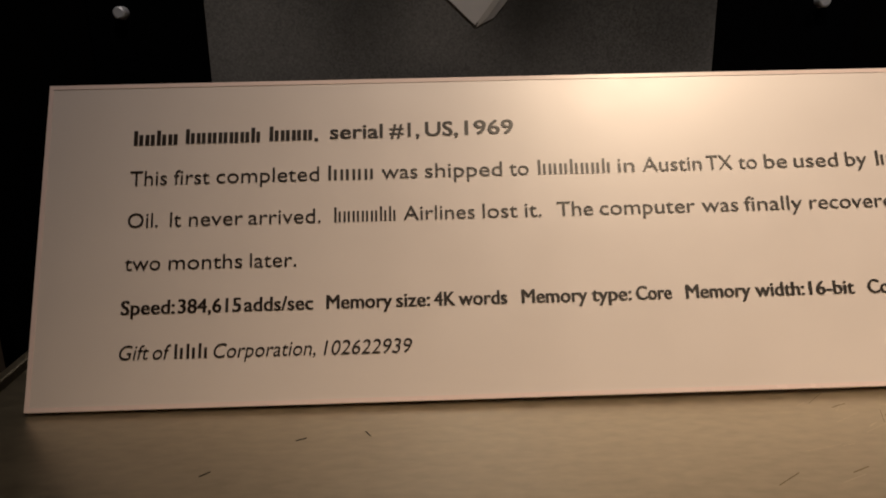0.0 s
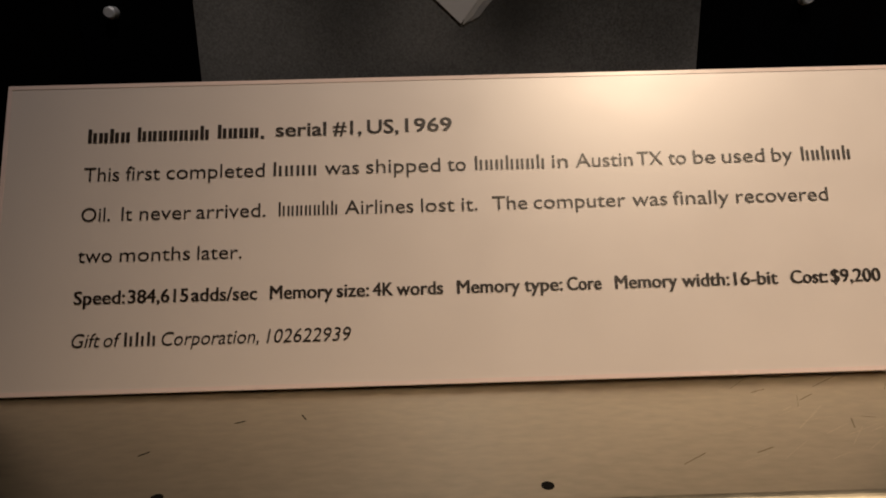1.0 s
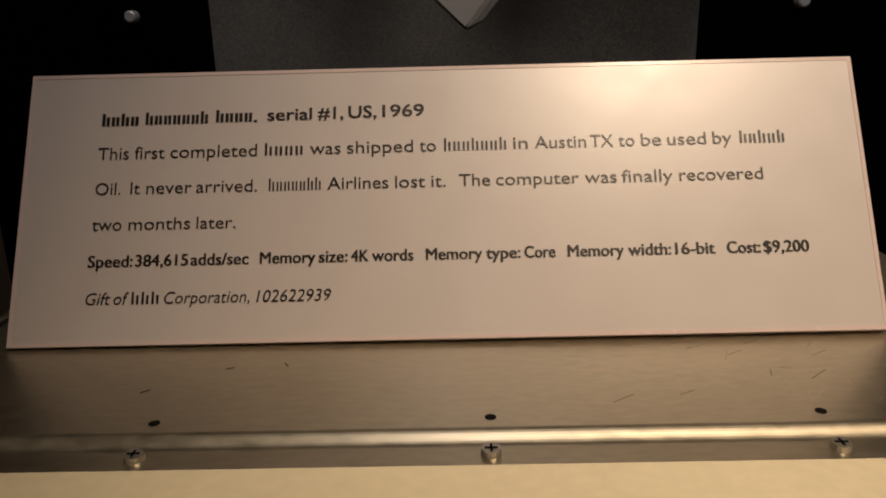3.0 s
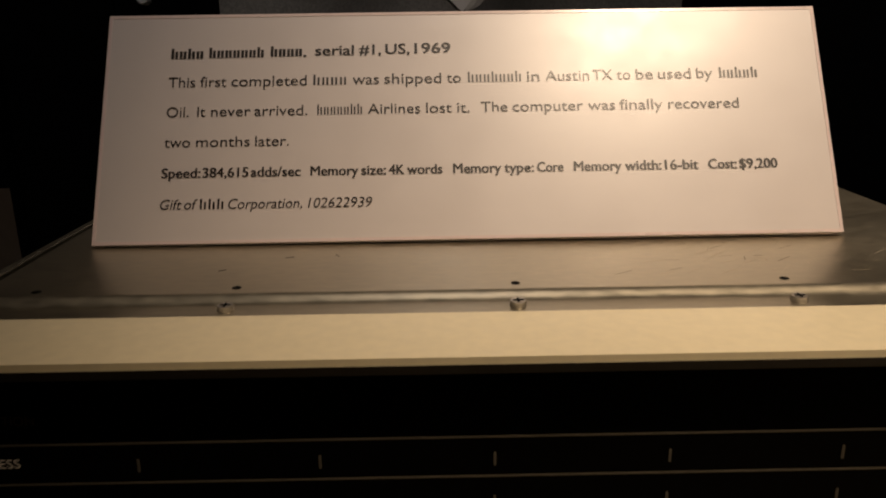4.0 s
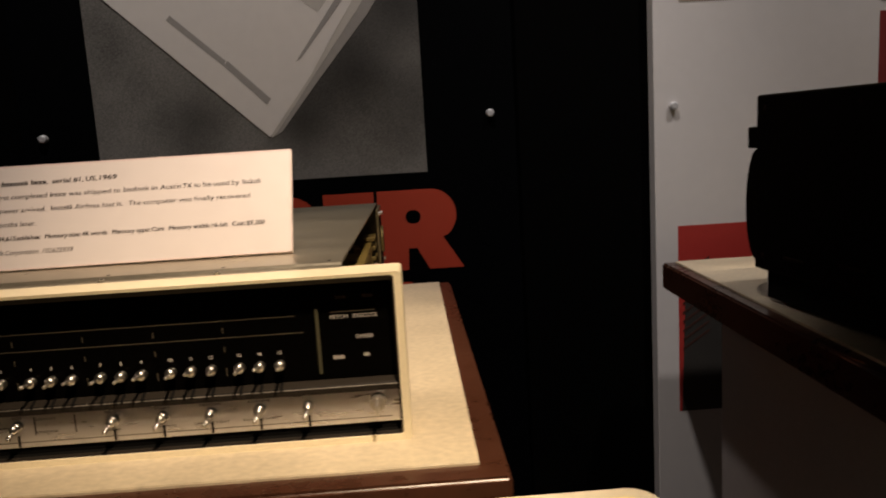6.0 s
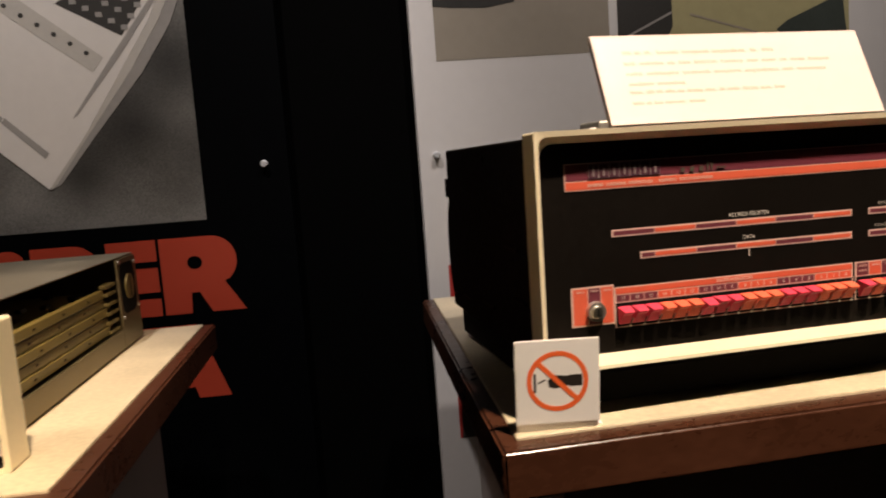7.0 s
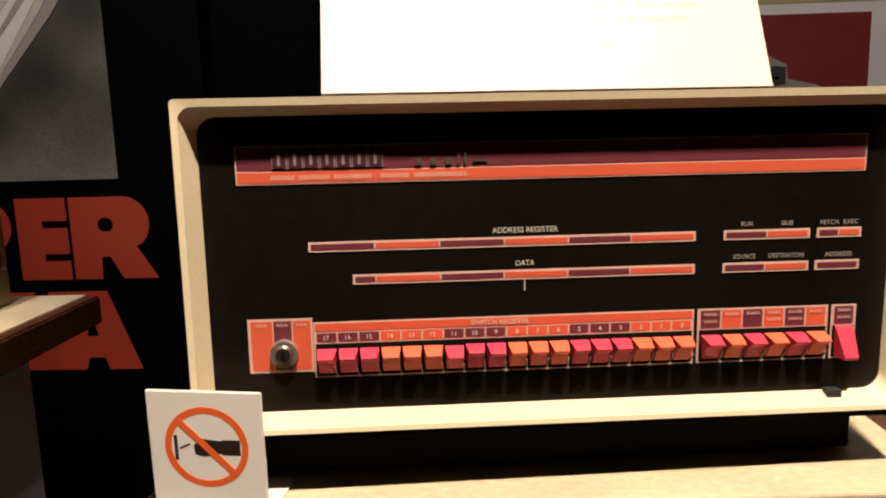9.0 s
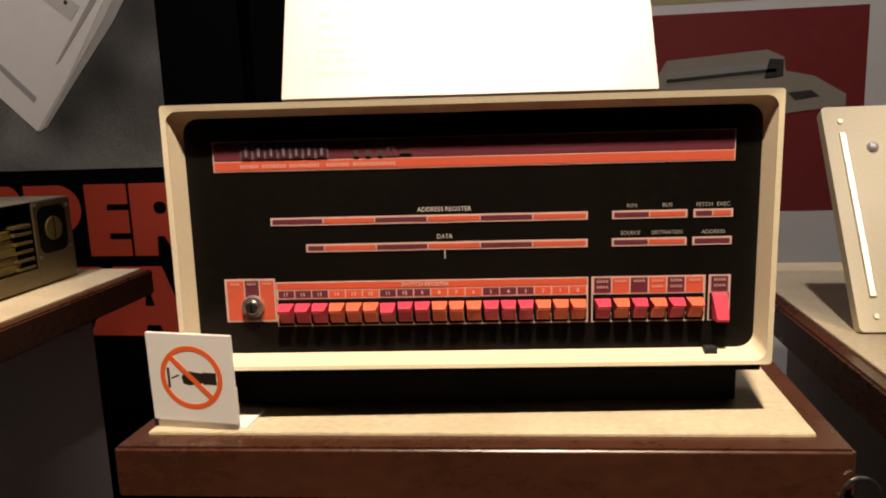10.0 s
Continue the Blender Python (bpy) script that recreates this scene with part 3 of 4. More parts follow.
for text, x, z in (("STOP", 0.002, 0.0212), ("CONTINUE", 0.042, 0.0212), ("DEPOSIT NEXT", 0.0815, 0.0212), ("EXAMINE NEXT", 0.1215, 0.0212), ("DEPOSIT", -0.052, 0.0345), ("EXAMINE", -0.052, 0.0240)):
    w = 0.0012 * len(text)
    letters(text, x - w, x + w, z, 0.0018, front(z), M_INK, strip)
for x in (-0.0615, -0.0290):
    part("strip_rule", slab(rect(x - 0.0005, x + 0.0005, 0.0225, 0.0375), front(0.03), 0.0095), M_INK, strip)
for x0, x1 in ((-0.182, -0.160), (-0.144, -0.121), (-0.106, -0.083)):
    part("strip_rule", slab(rect(x0, x1, 0.0293, 0.0299), front(0.0296), 0.0085), M_LEDGE, strip)

# bare aluminium top with a folded front edge
own = bmesh.new()
prof = [(0.0310, 0.1408), (0.0390, 0.1410)] + [(0.0400 + 0.0060 * k / 9, 0.1410 + 0.0027 * (0.5 - 0.5 * math.cos(math.pi * k / 9))) for k in range(10)] + [(0.0480, 0.1437), (0.5900, 0.1437)]
half = [0.1945 + 0.0075 * (y - 0.031) / 0.559 for y, z in prof]
lo = 0.0016
top_l = [own.verts.new((-h, y, z)) for (y, z), h in zip(prof, half)]
top_r = [own.verts.new((h, y, z)) for (y, z), h in zip(prof, half)]
bot_l = [own.verts.new((-h, y, z - lo)) for (y, z), h in zip(prof, half)]
bot_r = [own.verts.new((h, y, z - lo)) for (y, z), h in zip(prof, half)]
for i in range(len(prof) - 1):
    own.faces.new((top_l[i], top_r[i], top_r[i + 1], top_l[i + 1]))
    own.faces.new((bot_l[i + 1], bot_r[i + 1], bot_r[i], bot_l[i]))
    own.faces.new((top_l[i + 1], bot_l[i + 1], bot_l[i], top_l[i]))
    own.faces.new((top_r[i], bot_r[i], bot_r[i + 1], top_r[i + 1]))
own.faces.new((top_l[0], bot_l[0], bot_r[0], top_r[0]))
own.faces.new((top_r[-1], bot_r[-1], bot_l[-1], top_l[-1]))
cover = part("top_cover", own, M_ALU, nova, "scuffed bare aluminium cover plate with small holes")
for x, y in ((-0.1745, 0.0500), (-0.1042, 0.0512), (-0.0048, 0.0515), (0.0922, 0.0518), (0.183, 0.0520)):
    part("hole", rod((x, y, 0.14372), (x, y, 0.14385), 0.0017, None, None, 16), M_BLACKMATT, cover)
for x in (-0.1045, -0.0055, 0.0905):
    own = rod((x, 0.0365, 0.1405), (x, 0.0363, 0.1428), 0.0030, 0.0026, None, 16)
    sc = part("screw", own, M_STEEL, cover, "cross-head screw")
    part("cross", box(x - 0.0018, x + 0.0018, 0.0360, 0.0367, 0.14275, 0.14300, 0, box(x - 0.00035, x + 0.00035, 0.0346, 0.0381, 0.14275, 0.14300)), M_BLACKMATT, sc)
rng = random.Random(9)
for k in range(46):
    x, y, ang, ln = rng.gauss(0.088, 0.024), rng.uniform(0.058, 0.104), rng.gauss(35, 22), rng.uniform(0.003, 0.014)
    wd = rng.uniform(0.00006, 0.00016)
    own = box(-ln / 2, ln / 2, -wd, wd, 0.14368, 0.14374)
    bmesh.ops.transform(own, matrix=Matrix.Translation((x, y, 0)) @ Matrix.Rotation(radians(ang), 4, "Z"), verts=own.verts)
    part("scratch", own, M_DARKALU if k % 4 == 1 else M_SCUFF, cover, "scratch in the metal")
for x, y, ang in ((-0.092, 0.088, 25), (-0.115, 0.072, 40), (-0.073, 0.090, -60)):
    own = box(-0.0016, 0.0016, -0.00015, 0.00015, 0.14372, 0.14382)
    bmesh.ops.transform(own, matrix=Matrix.Translation((x, y, 0)) @ Matrix.Rotation(radians(ang), 4, "Z"), verts=own.verts)
    part("scratch", own, M_BLACKMATT, cover, "dark nick in the metal")
# chassis: floor pan, sides, circuit boards seen through the open side, rear fan plate
part("floor_pan", box(-0.205, 0.205, 0.038, 0.578, 0.004, 0.008), M_ALU, nova)
part("side_rail", box(0.203, 0.207, 0.038, 0.578, 0.004, 0.033, 0.0006), M_DARKALU, nova, "aluminium side rail")
part("side_rail", box(-0.207, -0.203, 0.038, 0.578, 0.004, 0.1415, 0.0006), M_ALU, nova, "aluminium side plate")
part("inner_wall", box(-0.150, -0.146, 0.045, 0.570, 0.010, 0.140), M_BLACKMATT, nova)
for k, z in enumerate((0.040, 0.054, 0.068, 0.082, 0.096)):
    bd = part("circuit_board", box(-0.140, 0.190, 0.060, 0.455, z, z + 0.0018), M_BOARD, nova, "olive yellow circuit board")
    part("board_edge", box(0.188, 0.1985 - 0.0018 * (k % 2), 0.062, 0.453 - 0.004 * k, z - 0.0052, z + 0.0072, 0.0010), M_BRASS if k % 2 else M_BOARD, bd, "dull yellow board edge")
    for q in range(4):
        y = 0.085 + 0.090 * q + 0.013 * (k % 3)
        part("edge_notch", box(0.1915, 0.1989 - 0.0018 * (k % 2), y, y + 0.006, z - 0.0006, z + 0.0022), M_RUST, bd)
rng = random.Random(4)
for k in range(26):
    x, y = rng.uniform(0.10, 0.185), rng.uniform(0.08, 0.45)
    part("chip", box(x, x + 0.008, y, y + 0.018, 0.0900, 0.1030, 0.0004), M_RUBBER if k % 3 else M_BRASS, nova)
for z in (0.035, 0.049, 0.063, 0.077, 0.092, 0.104):
    part("card_guide", box(0.186, 0.203, 0.440, 0.482, z, z + 0.005, 0.0006), M_BRASS, nova, "dull brass card guide")
plate = part("fan_plate", slab(rect(0.484, 0.576, 0.004, 0.1415), 0.0, 0.003), M_DARKALU, nova, "aluminium side plate around a fan")
plate.matrix_local = Matrix.Translation((0.2045, 0, 0)) @ Matrix.Rotation(radians(90), 4, "Z") @ Matrix.Translation((0, -0.003, 0))
fan = part("fan_opening", slab(round_rect(0.492, 0.566, 0.054, 0.134, 0.018), -0.0006, 0.002), M_BLACKMATT, plate, "black square fan opening")
part("fan_hub", slab(circle(0.5280, 0.0950, 0.0200, 24), -0.004, 0.0), M_BRASS, fan, "tan fan hub")
part("hub_slot", slab(rect(0.5270, 0.5290, 0.077, 0.113), -0.0046, -0.0038), M_BLACKMATT, fan)
for cx, cz in ((0.490, 0.050), (0.570, 0.058), (0.490, 0.137), (0.570, 0.130)):
    part("screw", slab(circle(cx, cz, 0.0028, 12), -0.003, 0.0), M_CHROME, plate)
part("back_plate", box(-0.205, 0.2075, 0.576, 0.580, 0.004, 0.1415), M_DARKALU, nova, "aluminium back plate")
part("front_post", box(0.195, 0.207, 0.038, 0.052, 0.008, 0.130, 0.0008), M_ALU, nova)


# ---- leaning caption of the first machine ----
def caption(name, m, w, h, label):
    ob = thing(name, m, label, "sign", "acrylic captions")
    face = part("face", slab(rect(0.0, w, 0.0, h), 0.0, 0.0030, None, 0.0007), M_SIGN, ob)
    part("back_edge", slab(rect(-0.0002, w + 0.0002, -0.0002, h + 0.0002), 0.0031, 0.0062, None, 0.0006), M_EDGE, ob, "clear acrylic backing edge")
    part("rim_line", ring(rect(0.0002, w - 0.0002, 0.0002, h - 0.0002), rect(0.0016, w - 0.0016, 0.0016, h - 0.0016), (-0.0002, -0.0002, 0.0, 0.0)), M_EDGE, ob, "clear bevelled edge line")
    part("foot", box(0.02, w - 0.02, 0.004, 0.030, 0.0, 0.003, 0.0006), M_EDGE, ob)
    return ob, face


lean1 = 28.22
sign1, face1 = caption("caption_sign", pose(-0.1792, 0.1055, T1 + 0.1450, -lean1, -0.14, 0.09), 0.3222, 0.1073, "white acrylic caption leaning on the machine's aluminium top")
IY = -0.0003
B, R = 0.00032, 0.0


def words(items, base, slope, h, bold, slant=0.0):
    """One printed line, word by word, in millimetres of the caption's face."""
    for kind, text, x0, x1 in items:
        z = base + slope * (x0 + x1) / 2
        if kind == "t":
            for k in range(3 if bold else 1):
                d = (k - 1) * bold / 2 if bold else 0
                letters(text, x0 / 1000 + d, x1 / 1000 + d, z / 1000, h / 1000, IY - 0.00001 * k, M_CAPTIONINK, face1, 0.0, slant)
        else:
            bars(text, x0 / 1000, x1 / 1000, z / 1000, h / 1000, IY, M_CAPTIONINK, face1, weight=0.75 if bold else 0.5)


words([("b", "AxAx", 28.7, 43.7), ("b", "AxxxxxA", 45.7, 70.8), ("b", "Axxx.", 73.2, 91.7), ("t", "serial", 93.7, 110.9), ("t", "#1,", 113.4, 123.1), ("t", "US,", 125.3, 136.0), ("t", "1969", 138.5, 154.5)], 85.06, 0.0109, 5.0, B)
words([("t", "This", 28.5, 40.5), ("t", "first", 42.7, 54.3), ("t", "completed", 56.5, 90.0), ("b", "Axxx", 92.4, 108.2), ("t", "was", 110.5, 122.3), ("t", "shipped", 124.7, 150.2), ("t", "to", 152.6, 159.0), ("b", "AxxAxxA", 161.6, 186.5), ("t", "in", 188.7, 194.2), ("t", "Austin", 196.9, 216.7), ("t", "TX", 218.3, 227.1), ("t", "to", 229.1, 235.3), ("t", "be", 237.8, 245.4), ("t", "used", 247.8, 262.6), ("t", "by", 265.2, 272.4), ("b", "AxAxA", 275.0, 293.0)], 71.58, 0.0033, 5.0, R)
words([("t", "Oil.", 28.5, 38.2), ("t", "It", 42.0, 45.6), ("t", "never", 48.1, 65.5), ("t", "arrived.", 67.2, 90.5), ("b", "AxxxxAA", 94.5, 115.2), ("t", "Airlines", 117.3, 140.6), ("t", "lost", 143.2, 154.6), ("t", "it.", 157.0, 162.4), ("t", "The", 167.5, 179.4), ("t", "computer", 181.6, 213.1), ("t", "was", 215.4, 227.4), ("t", "finally", 229.4, 248.7), ("t", "recovered", 251.2, 282.8)], 57.55, 0.0017, 4.9, R)
words([("t", "two", 28.3, 39.6), ("t", "months", 42.2, 65.6), ("t", "later.", 68.0, 82.8)], 43.62, -0.0014, 4.8, R)
words([("t", "Speed:", 28.0, 44.6), ("t", "384,615", 45.8, 65.4), ("t", "adds/sec", 66.6, 88.1), ("t", "Memory", 92.5, 113.1), ("t", "size:", 114.6, 125.1), ("t", "4K", 126.6, 133.1), ("t", "words", 134.5, 149.7), ("t", "Memory", 154.6, 175.4), ("t", "type:", 177.0, 189.6), ("t", "Core", 191.3, 202.6), ("t", "Memory", 207.4, 228.1), ("t", "width:", 229.9, 245.6), ("t", "16-bit", 247.4, 261.9), ("t", "Cost:", 266.5, 278.8), ("t", "$9,200", 280.1, 296.7)], 29.50, 0.0006, 4.5, B)
words([("t", "Gift", 28.1, 37.3), ("t", "of", 38.5, 44.1), ("b", "AAA", 44.6, 55.8), ("t", "Corporation,", 57.3, 89.0), ("t", "102622939", 91.5, 119.2)], 15.46, -0.0032, 4.6, R, 0.2)

# ---- second machine ----
TILT = pose(0.9825, -0.031, 0.900, 0, 0.5, 5.5)
pdp = thing("minicomputer", TILT, "minicomputer with black console, orange and plum stripes and worn cream frame", "computer")
outer = round_rect(-0.2468, 0.2468, 0.0490, 0.2720, 0.003)
inner = round_rect(-0.2310, 0.2350, 0.0600, 0.2640, 0.016)
part("bezel_frame", ring(outer, round_rect(-0.2425, 0.2425, 0.0522, 0.2670, 0.009), (0.0, 0.0008, 0.031, 0.031)), M_CREAMWORN, pdp, "worn cream bezel frame with rounded inner corners")
part("bezel_slope", ring(round_rect(-0.2428, 0.2428, 0.0518, 0.2674, 0.009), round_rect(-0.2360, 0.2375, 0.0585, 0.2608, 0.013), (0.0010, 0.0185, 0.022, 0.030)), M_CREAMWORN, pdp, "cream sloping inner reveal")
console = part("console", box(-0.2405, 0.2405, 0.0185, 0.0300, 0.0545, 0.2640), M_CONSOLE, pdp, "satin black console panel")
CY = 0.0181
for x0, x1, z in ((-0.17, -0.14, 0.2716), (-0.05, -0.028, 0.2716), (0.10, 0.135, 0.2716), (0.20, 0.222, 0.2716)):
    part("paint_chip", box(x0, x1, 0.0012, 0.004 + 0.01 * (x1 - x0) / 0.035, z - 0.0003, z + 0.0002), M_CRACKLE, pdp, "dark chip in the paint")


def ink(name, x0, x1, z0, z1, material, parent=None, level=1):
    return part(name, slab(rect(x0, x1, z0, z1), CY - 0.0003 * level, CY - 0.0003 * level + 0.0004), material, parent or console)


ink("stripe_border", -0.2125, 0.2165, 0.2160, 0.2415, M_PALE)
ink("stripe", -0.2115, 0.2155, 0.2255, 0.2407, M_PURPLE, level=2)
ink("stripe", -0.2115, 0.2155, 0.2170, 0.2243, M_ORANGE, level=2)
for k in range(7):
    x = -0.1885 + 0.01055 * k
    ink("mark_box", x, x + 0.0098, 0.2262, 0.2402, M_GREYINK, level=4)
    ink("mark_box", x + 0.0006, x + 0.0092, 0.2268, 0.2396, M_PURPLEDK, level=5)
    ink("mark_block", x + 0.0038, x + 0.0056, 0.2284, 0.2362 if k % 3 else 0.2384, M_GREYINK, level=6)
for x0, x1, z0, z1 in ((-0.094, -0.090, 0.2270, 0.2315), (-0.084, -0.080, 0.2270, 0.2315), (-0.074, -0.070, 0.2270, 0.2315), (-0.066, -0.0645, 0.2270, 0.2365), (-0.0615, -0.060, 0.2270, 0.2365), (-0.056, -0.046, 0.2285, 0.2300)):
    ink("mark_bar", x0, x1, z0, z1, M_DIMINK, level=6)
bars("xxxxxxx xxxxxxxxx xxxxxxxxxxx", -0.190, -0.123, 0.2190, 0.0042, CY - 0.001, M_PALE, console)
bars("xxxxxxx xxxxxxxxxxxxx", -0.1175, -0.0595, 0.2190, 0.0042, CY - 0.001, M_PALE, console)


def lamp_row(x_breaks, colours, z0, z1):
    ink("row_border", x_breaks[0] - 0.0012, x_breaks[-1] + 0.0012, z0 - 0.0012, z1 + 0.0012, M_PALE)
    for i, c in enumerate(colours):
        ink("row_segment", x_breaks[i] + 0.0005, x_breaks[i + 1] - 0.0005, z0 + 0.0003, z1 - 0.0003, M_ORANGE if c == "o" else M_PURPLE, level=2)


lamp_row([-0.1662, -0.1228, -0.0790, -0.0349, 0.0093, 0.0530, 0.0971], "popopo", 0.1712, 0.1757)
lamp_row([-0.1372, -0.1228, -0.0786, -0.0351, 0.0091, 0.0525, 0.0971], "popopo", 0.1482, 0.1527)
lamp_row([0.1194, 0.1487, 0.1784], "po", 0.1712, 0.1757)
lamp_row([0.1857, 0.2000, 0.2153], "po", 0.1712, 0.1757)
lamp_row([0.1194, 0.1482, 0.1784], "po", 0.1482, 0.1527)
lamp_row([0.1855, 0.2151], "p", 0.1482, 0.1527)
for text, x0, x1, z in (("ADDRESS REGISTER", -0.0430, 0.0020, 0.1797), ("DATA", -0.0270, -0.0142, 0.1567), ("RUN", 0.1303, 0.1382, 0.1795), ("BUS", 0.1592, 0.1670, 0.1795),
                        ("FETCH", 0.1868, 0.1998, 0.1792), ("EXEC", 0.2033, 0.2138, 0.1792), ("SOURCE", 0.1255, 0.1412, 0.1567), ("DESTINATION", 0.1508, 0.1758, 0.1567), ("ADDRESS", 0.1913, 0.2106, 0.1565)):
    letters(text, x0, x1, z, 0.0038 if x0 < 0 else 0.0032, CY - 0.0003, M_WHITEINK if x0 < 0 else M_SOFTWHITE, console, 0.0)
ink("pointer_line", -0.0213, -0.0205, 0.1392, 0.1470, M_WHITEINK)

# key block
ink("block_border", -0.2110, -0.1672, 0.0868, 0.1248, M_PALE)
for x0, x1, m in ((-0.2090, -0.1945, M_ORANGE), (-0.1935, -0.1815, M_PURPLE), (-0.1805, -0.1685, M_ORANGE)):
    ink("block_field", x0, x1, 0.0885, 0.1232, m, level=2)
for x in (-0.2018, -0.1876, -0.1745):
    bars("AAA", x - 0.004, x + 0.004, 0.1195, 0.0022, CY - 0.0010, M_PALE, console)
own = rod((-0.1870, CY, 0.1008), (-0.1870, CY - 0.005, 0.1008), 0.0100, 0.0092, None, 28)
keylock = part("key_lock", own, M_LOCK, console, "round chrome key lock")
part("key_core", rod((-0.1870, CY - 0.005, 0.1008), (-0.1870, CY - 0.0075, 0.1008), 0.0066, 0.0052, None, 24), M_CHROME, keylock)
part("key_slot", box(-0.1876, -0.1864, CY - 0.0081, CY - 0.0072, 0.0978, 0.1038), M_BLACKMATT, keylock)


def paddle(pressed=False):
    """A rocker: a sloping top plate that narrows outwards, on a body that runs back to the panel."""
    pr = [(0.0, 0.0190, 0.0066), (-0.0030, 0.0186, 0.0066), (-0.0145, 0.0158, 0.0052), (-0.0143, 0.0146, 0.0052), (-0.0072, 0.0112, 0.0056), (-0.0030, 0.0030, 0.0056), (0.0, 0.0015, 0.0056)]
    if pressed:
        pr = [(0.0, 0.0225, 0.0066), (-0.0025, 0.0215, 0.0066), (-0.0135, 0.0022, 0.0050), (-0.0120, 0.0, 0.0050), (0.0, 0.0, 0.0058)]
    own = bmesh.new()
    a = [own.verts.new((-w, y, z)) for y, z, w in pr]
    b = [own.verts.new((w, y, z)) for y, z, w in pr]
    own.faces.new(a)
    own.faces.new(b[::-1])
    for i in range(len(pr)):
        j = (i + 1) % len(pr)
        own.faces.new((a[j], a[i], b[i], b[j]))
    bmesh.ops.bevel(own, geom=own.edges[:], offset=0.0004, segments=1, affect="EDGES")
    return own


PAD = {("p", False): mesh_of("rocker_switch", paddle(), M_PINKSW), ("o", False): mesh_of("rocker_switch", paddle(), M_ORANGESW), ("p", True): mesh_of("rocker_switch", paddle(True), M_PINKSW)}

M_STEM = mat("dull_pink_wire", (0.30, 0.12, 0.11), 0.45, vary=0.1)
STEM = mesh_of("stem", rod((0.0068, 0.0, -0.0004), (0.0056, -0.0095, 0.0088), 0.00045, None, None, 6), M_STEM)


def switch_bank(x0, x1, colours, digits, title, pressed=False):
    ink("block_border", x0, x1, 0.0822, 0.1215, M_PALE)
    ink("well", x0 + 0.0012, x1 - 0.0012, 0.0832, 0.1062, M_BLACKMATT, level=2)
    top = 0.1126 if title else 0.1203
    if title:
        ink("title_band", x0 + 0.0012, x1 - 0.0012, 0.1150, 0.1205, M_ORANGE, level=2)
        letters("SWITCH REGISTER", -0.0585, -0.0180, 0.1162, 0.0034, CY - 0.0012, M_PALE, console, 0.02)
    n = len(colours)
    step = (x1 - x0 - 0.0030) / n
    for i, c in enumerate(colours):
        cx = x0 + 0.0015 + step * (i + 0.5)
        ink("switch_field", cx - step / 2 + 0.0006, cx + step / 2 - 0.0006, 0.1075, 0.1137 if title else 0.1203, M_ORANGE if c == "o" else M_PURPLE, level=2)
        if digits:
            s = str(digits[i])
            letters(s, cx, None, 0.1090, 0.0032, CY - 0.0012, M_WHITEINK, console, 0.015)
        else:
            bars("AAAA", cx - 0.0050, cx + 0.0050, 0.1165, 0.0024, CY - 0.0012, M_PALE, console)
            if i in (0, 3, 4):
                bars("AAAA", cx - 0.0050, cx + 0.0050, 0.1115, 0.0024, CY - 0.0012, M_PALE, console)
        sw = new("rocker_switch", PAD[(c, pressed)])
        sw.parent, sw.location = console, (cx, CY - 0.0006, 0.0838)
        if i in (6, 7):
            sw.rotation_euler = (radians(6 - 9 * (i == 7)), 0, 0)
        tagged(sw, "magenta plastic rocker switch" if c == "p" else "orange plastic rocker switch")
        if not pressed:
            st = new("stem", STEM)
            st.parent = sw
        part("index_dot", slab(circle(cx + step / 2 - 0.0005, 0.0832, 0.0009, 8), CY - 0.0020, CY - 0.0003), M_WHITEINK, console)


switch_bank(-0.1668, 0.0990, "pppooo" * 3, list(range(17, -1, -1)), True)
switch_bank(0.1017, 0.1962, "popopo", None, False)
switch_bank(0.1987, 0.2168, "p", None, False, True)
part("panel_foot", box(0.195, 0.206, 0.010, 0.0180, 0.0535, 0.0610, 0.001), M_RUBBER, pdp, "black rubber foot under the console")

# cabinet behind the console
body = part("cabinet", box(-0.2270, 0.2345, 0.040, 0.440, 0.040, 0.2690, 0.003), M_CRACKLE, pdp, "black steel cabinet")
part("under_lip", box(-0.2380, 0.2400, 0.006, 0.045, 0.0420, 0.0488, 0.0008), M_BLACKMATT, pdp)
part("base", box(-0.2200, 0.2330, 0.040, 0.420, 0.003, 0.0425, 0.002), M_BLACKMATT, pdp, "black plinth under the cabinet")
part("side_strip", box(-0.2440, -0.2340, 0.0312, 0.0400, 0.052, 0.2680, 0.001), M_CRACKLE, pdp)
for y in (0.070, 0.24, 0.42):
    for z in (0.06, 0.252):
        part("screw", rod((-0.2270, y, z), (-0.2290, y, z), 0.0035, 0.003, None, 12), M_RUST, body, "dark screw")
for y, z, l in ((0.12, 0.150, 0.05), (0.10, 0.095, 0.04), (0.22, 0.070, 0.05), (0.33, 0.062, 0.04)):
    part("cable_clip", box(-0.2300, -0.2270, y, y + l, z, z + 0.004, 0.001), M_RUST, body, "dark rusty clip")
own = bmesh.new()
pts = [(0.440, 0.050)] + [(0.440 + 0.028 * math.sin(radians(a)), 0.125 - 0.075 * math.cos(radians(a))) for a in range(0, 181, 15)]
a = [own.verts.new((-0.224, y, z)) for y, z in pts]
b = [own.verts.new((0.232, y, z)) for y, z in pts]
own.faces.new(a)
own.faces.new(b[::-1])
for i in range(len(pts)):
    j = (i + 1) % len(pts)
    own.faces.new((a[j], a[i], b[i], b[j]))
part("rear_bulge", own, M_CRACKLE, pdp, "black rounded rear cover")
part("rear_ledge", box(-0.226, 0.2, 0.440, 0.462, 0.200, 0.228, 0.002), M_CRACKLE, pdp)
fit_ = thing("cable_fitting", TILT @ pose(-0.035, 0.310, 0.269), "grey metal cable fitting on the cabinet's top", "fitting")
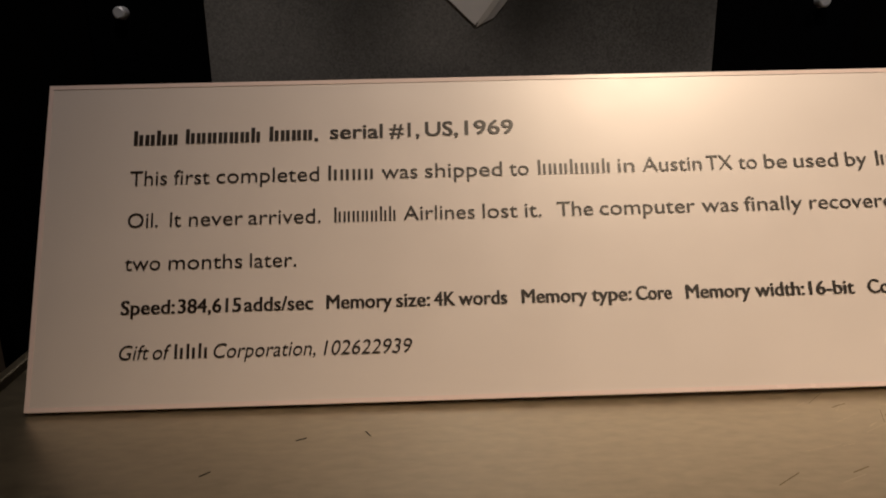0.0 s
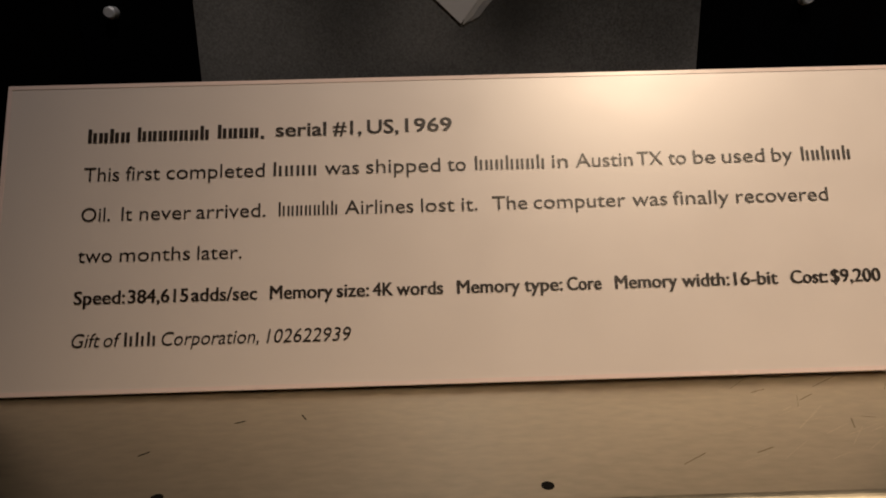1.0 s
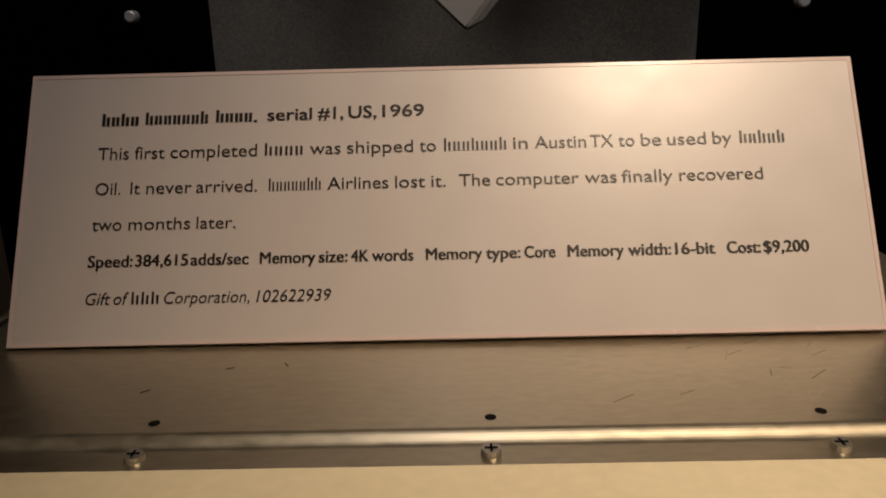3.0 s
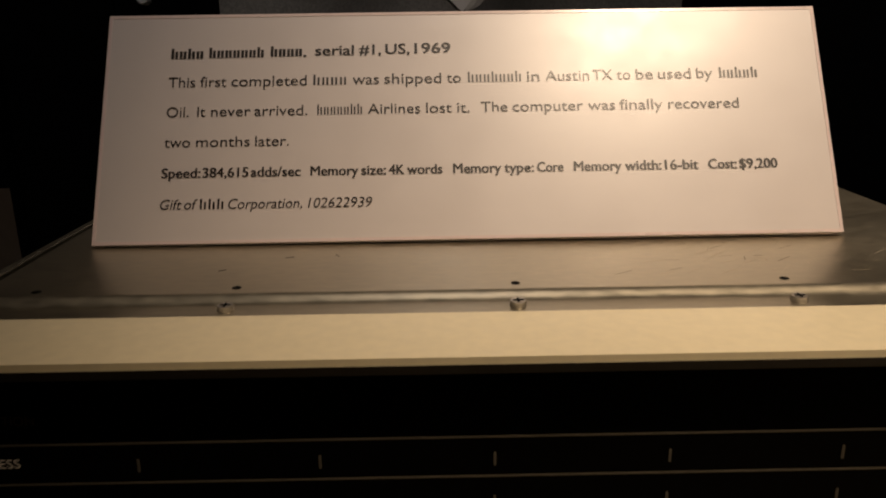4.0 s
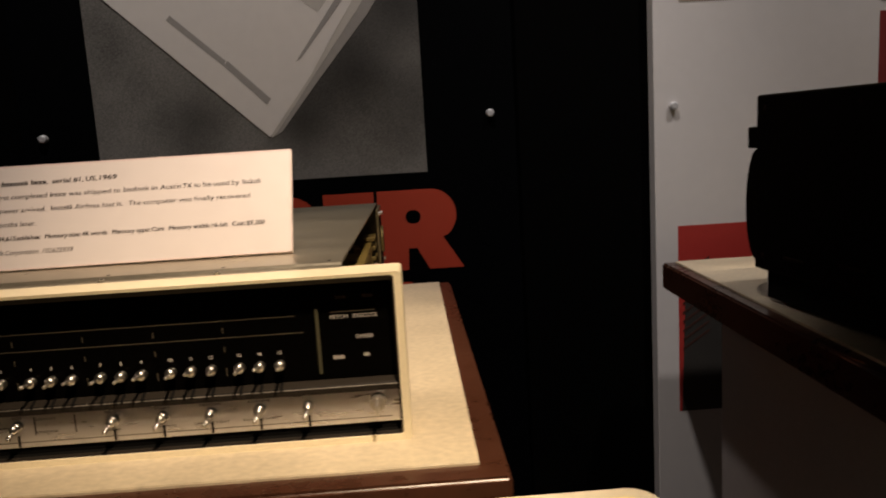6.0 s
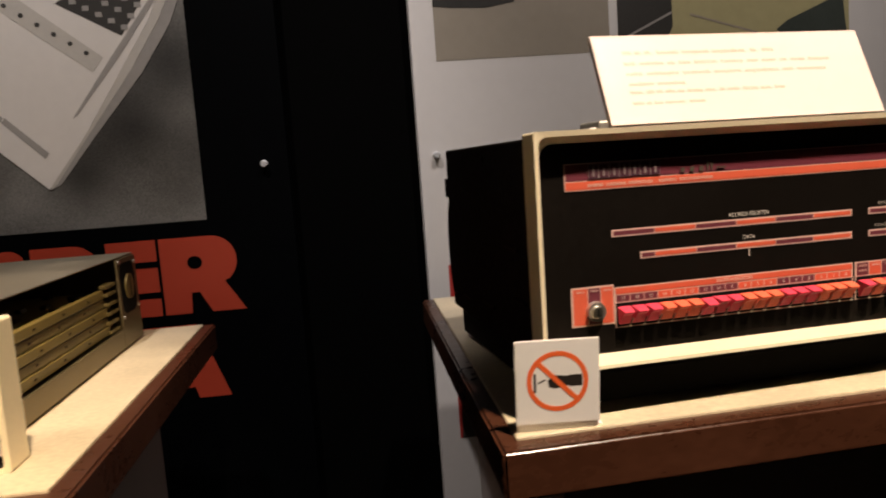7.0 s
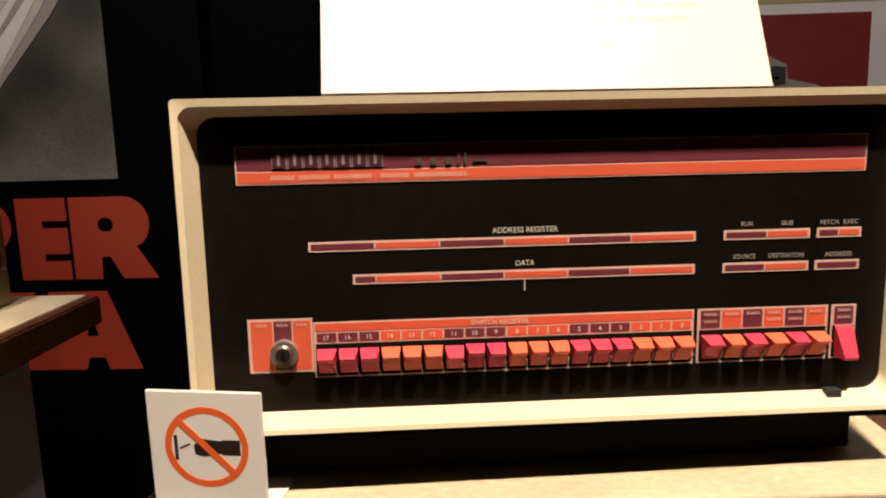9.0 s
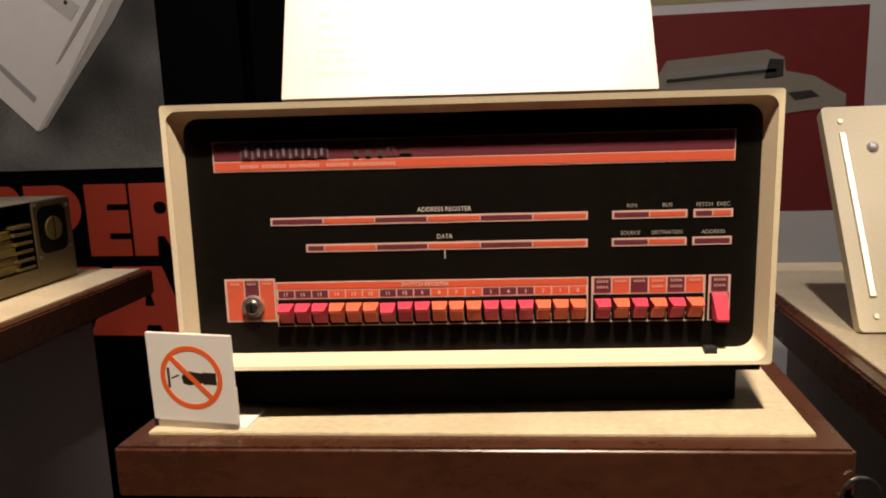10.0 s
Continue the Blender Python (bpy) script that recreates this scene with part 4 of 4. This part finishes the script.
part("block", box(-0.030, 0.055, -0.02, 0.03, 0.0, 0.016, 0.002), M_STEEL, fit_)
part("clamp", box(-0.020, 0.000, -0.028, 0.036, 0.004, 0.024, 0.003), M_STEEL, fit_)

# caption leaning on the second machine
lean2 = math.degrees(math.atan2(0.041, 0.091))
yaw2 = 7.0
sign2, face2 = caption("caption_sign", pose(0.827, -0.0125, 1.1765, -lean2, 0.5, yaw2), 0.3155, 0.0995, "brightly lit white acrylic caption on the cream machine frame")
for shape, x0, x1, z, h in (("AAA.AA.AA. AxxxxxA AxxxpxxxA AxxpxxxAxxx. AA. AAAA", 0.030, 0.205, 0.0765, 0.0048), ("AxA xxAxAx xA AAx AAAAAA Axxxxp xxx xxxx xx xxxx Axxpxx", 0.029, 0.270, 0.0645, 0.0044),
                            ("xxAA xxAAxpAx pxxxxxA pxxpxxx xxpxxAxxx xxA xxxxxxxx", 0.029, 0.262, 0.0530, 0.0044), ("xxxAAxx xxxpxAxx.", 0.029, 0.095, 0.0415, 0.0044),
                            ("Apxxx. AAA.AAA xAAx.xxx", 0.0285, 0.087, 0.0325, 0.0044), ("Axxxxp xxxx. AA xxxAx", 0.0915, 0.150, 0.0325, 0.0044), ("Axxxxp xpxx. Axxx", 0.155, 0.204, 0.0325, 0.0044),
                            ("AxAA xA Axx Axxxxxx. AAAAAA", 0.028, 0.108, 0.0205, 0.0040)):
    bars(shape, x0, x1, z, h, IY, M_WASHEDINK, face2, weight=0.5)

# no-touching sign
nt = thing("no_touching_sign", pose(0.7069, -0.0550, 0.9003, 3.0, 1.3, -3.5), "small white sign with an orange-red prohibition ring over a black shape", "sign")
NW, NH = 0.0785, 0.0875
card = part("card", slab(rect(0, NW, 0.0075, NH), 0.0, 0.0025, None, 0.0006), M_CARD, nt)
part("stand", box(0.012, NW + 0.004, 0.0060, 0.045, 0.0, 0.0025, 0.0006), M_CARD, nt, "white folded foot")
part("spine", box(0.001, NW - 0.001, 0.0026, 0.0062, 0.0, 0.040, 0.0006), M_CARD, nt)
cx, cz = 0.0393, 0.0482
part("dark_bar", slab(rect(cx + 0.0105, cx + 0.0230, cz - 0.0055, cz + 0.0055), -0.0001, 0.0), M_INK, card)
part("dark_bar", slab([(cx - 0.008, cz - 0.0055), (cx - 0.009, cz + 0.001), (cx - 0.003, cz + 0.0060), (cx + 0.0108, cz + 0.0045), (cx + 0.0108, cz - 0.0042), (cx - 0.002, cz - 0.0070)], -0.00012, 0.0), M_INK, card)
part("dark_bar", slab([(cx - 0.019, cz - 0.001), (cx - 0.012, cz + 0.0025), (cx - 0.0105, cz + 0.0015), (cx - 0.018, cz - 0.002)], -0.0001, 0.0), M_INK, card)
part("dark_bar", slab(rect(cx - 0.0222, cx - 0.0198, cz - 0.010, cz + 0.008), -0.0001, 0.0), M_INK, card)
part("prohibition_ring", ring(circle(cx, cz, 0.0286, 48), circle(cx, cz, 0.0241, 48), (-0.0002, -0.0002, 0.0, 0.0)), M_SIGNRED, card, "orange-red ring")
d = math.sqrt(0.5)
part("slash", slab([(cx - 0.0262 * d - 0.0016, cz + 0.0262 * d - 0.0016), (cx - 0.0262 * d + 0.0016, cz + 0.0262 * d + 0.0016), (cx + 0.0262 * d + 0.0016, cz - 0.0262 * d + 0.0016), (cx + 0.0262 * d - 0.0016, cz - 0.0262 * d - 0.0016)], -0.0003, 0.0), M_SIGNRED, card, "orange-red diagonal slash")

# ---- leaning panel of the third machine ----
third = thing("slanted_console", pose(1.392, 0.232, 0.900, -33, 0, 0), "cream slanted console plate with a bright metal strip", "console")
part("plate", slab(round_rect(0.0, 0.42, 0.004, 0.300, 0.006), 0.0, 0.016, None), M_CREAM, third)
part("metal_strip", box(0.0165, 0.0240, -0.003, 0.0005, 0.045, 0.262, 0.001), M_STRIP, third, "bright metal edge strip")
for z in (0.022, 0.278):
    part("screw", rod((0.020, 0.0, z), (0.020, -0.002, z), 0.0035, 0.003, None, 14), M_STEEL, third)
# bead added where the lamp only leaves a round highlight on the plate
part("highlight_bead", ball((0.052, -0.003, 0.240), 0.0060, rod((0.052, 0.0, 0.240), (0.052, -0.003, 0.240), 0.0070, 0.0060, None, 16), (1, 0.5, 1)), M_BOLT, third, "small bright metal bead in place of a lamp highlight", smooth=True)
part("support", box(0.05, 0.37, 0.016, 0.030, 0.02, 0.28, 0.002), M_CRACKLE, third)
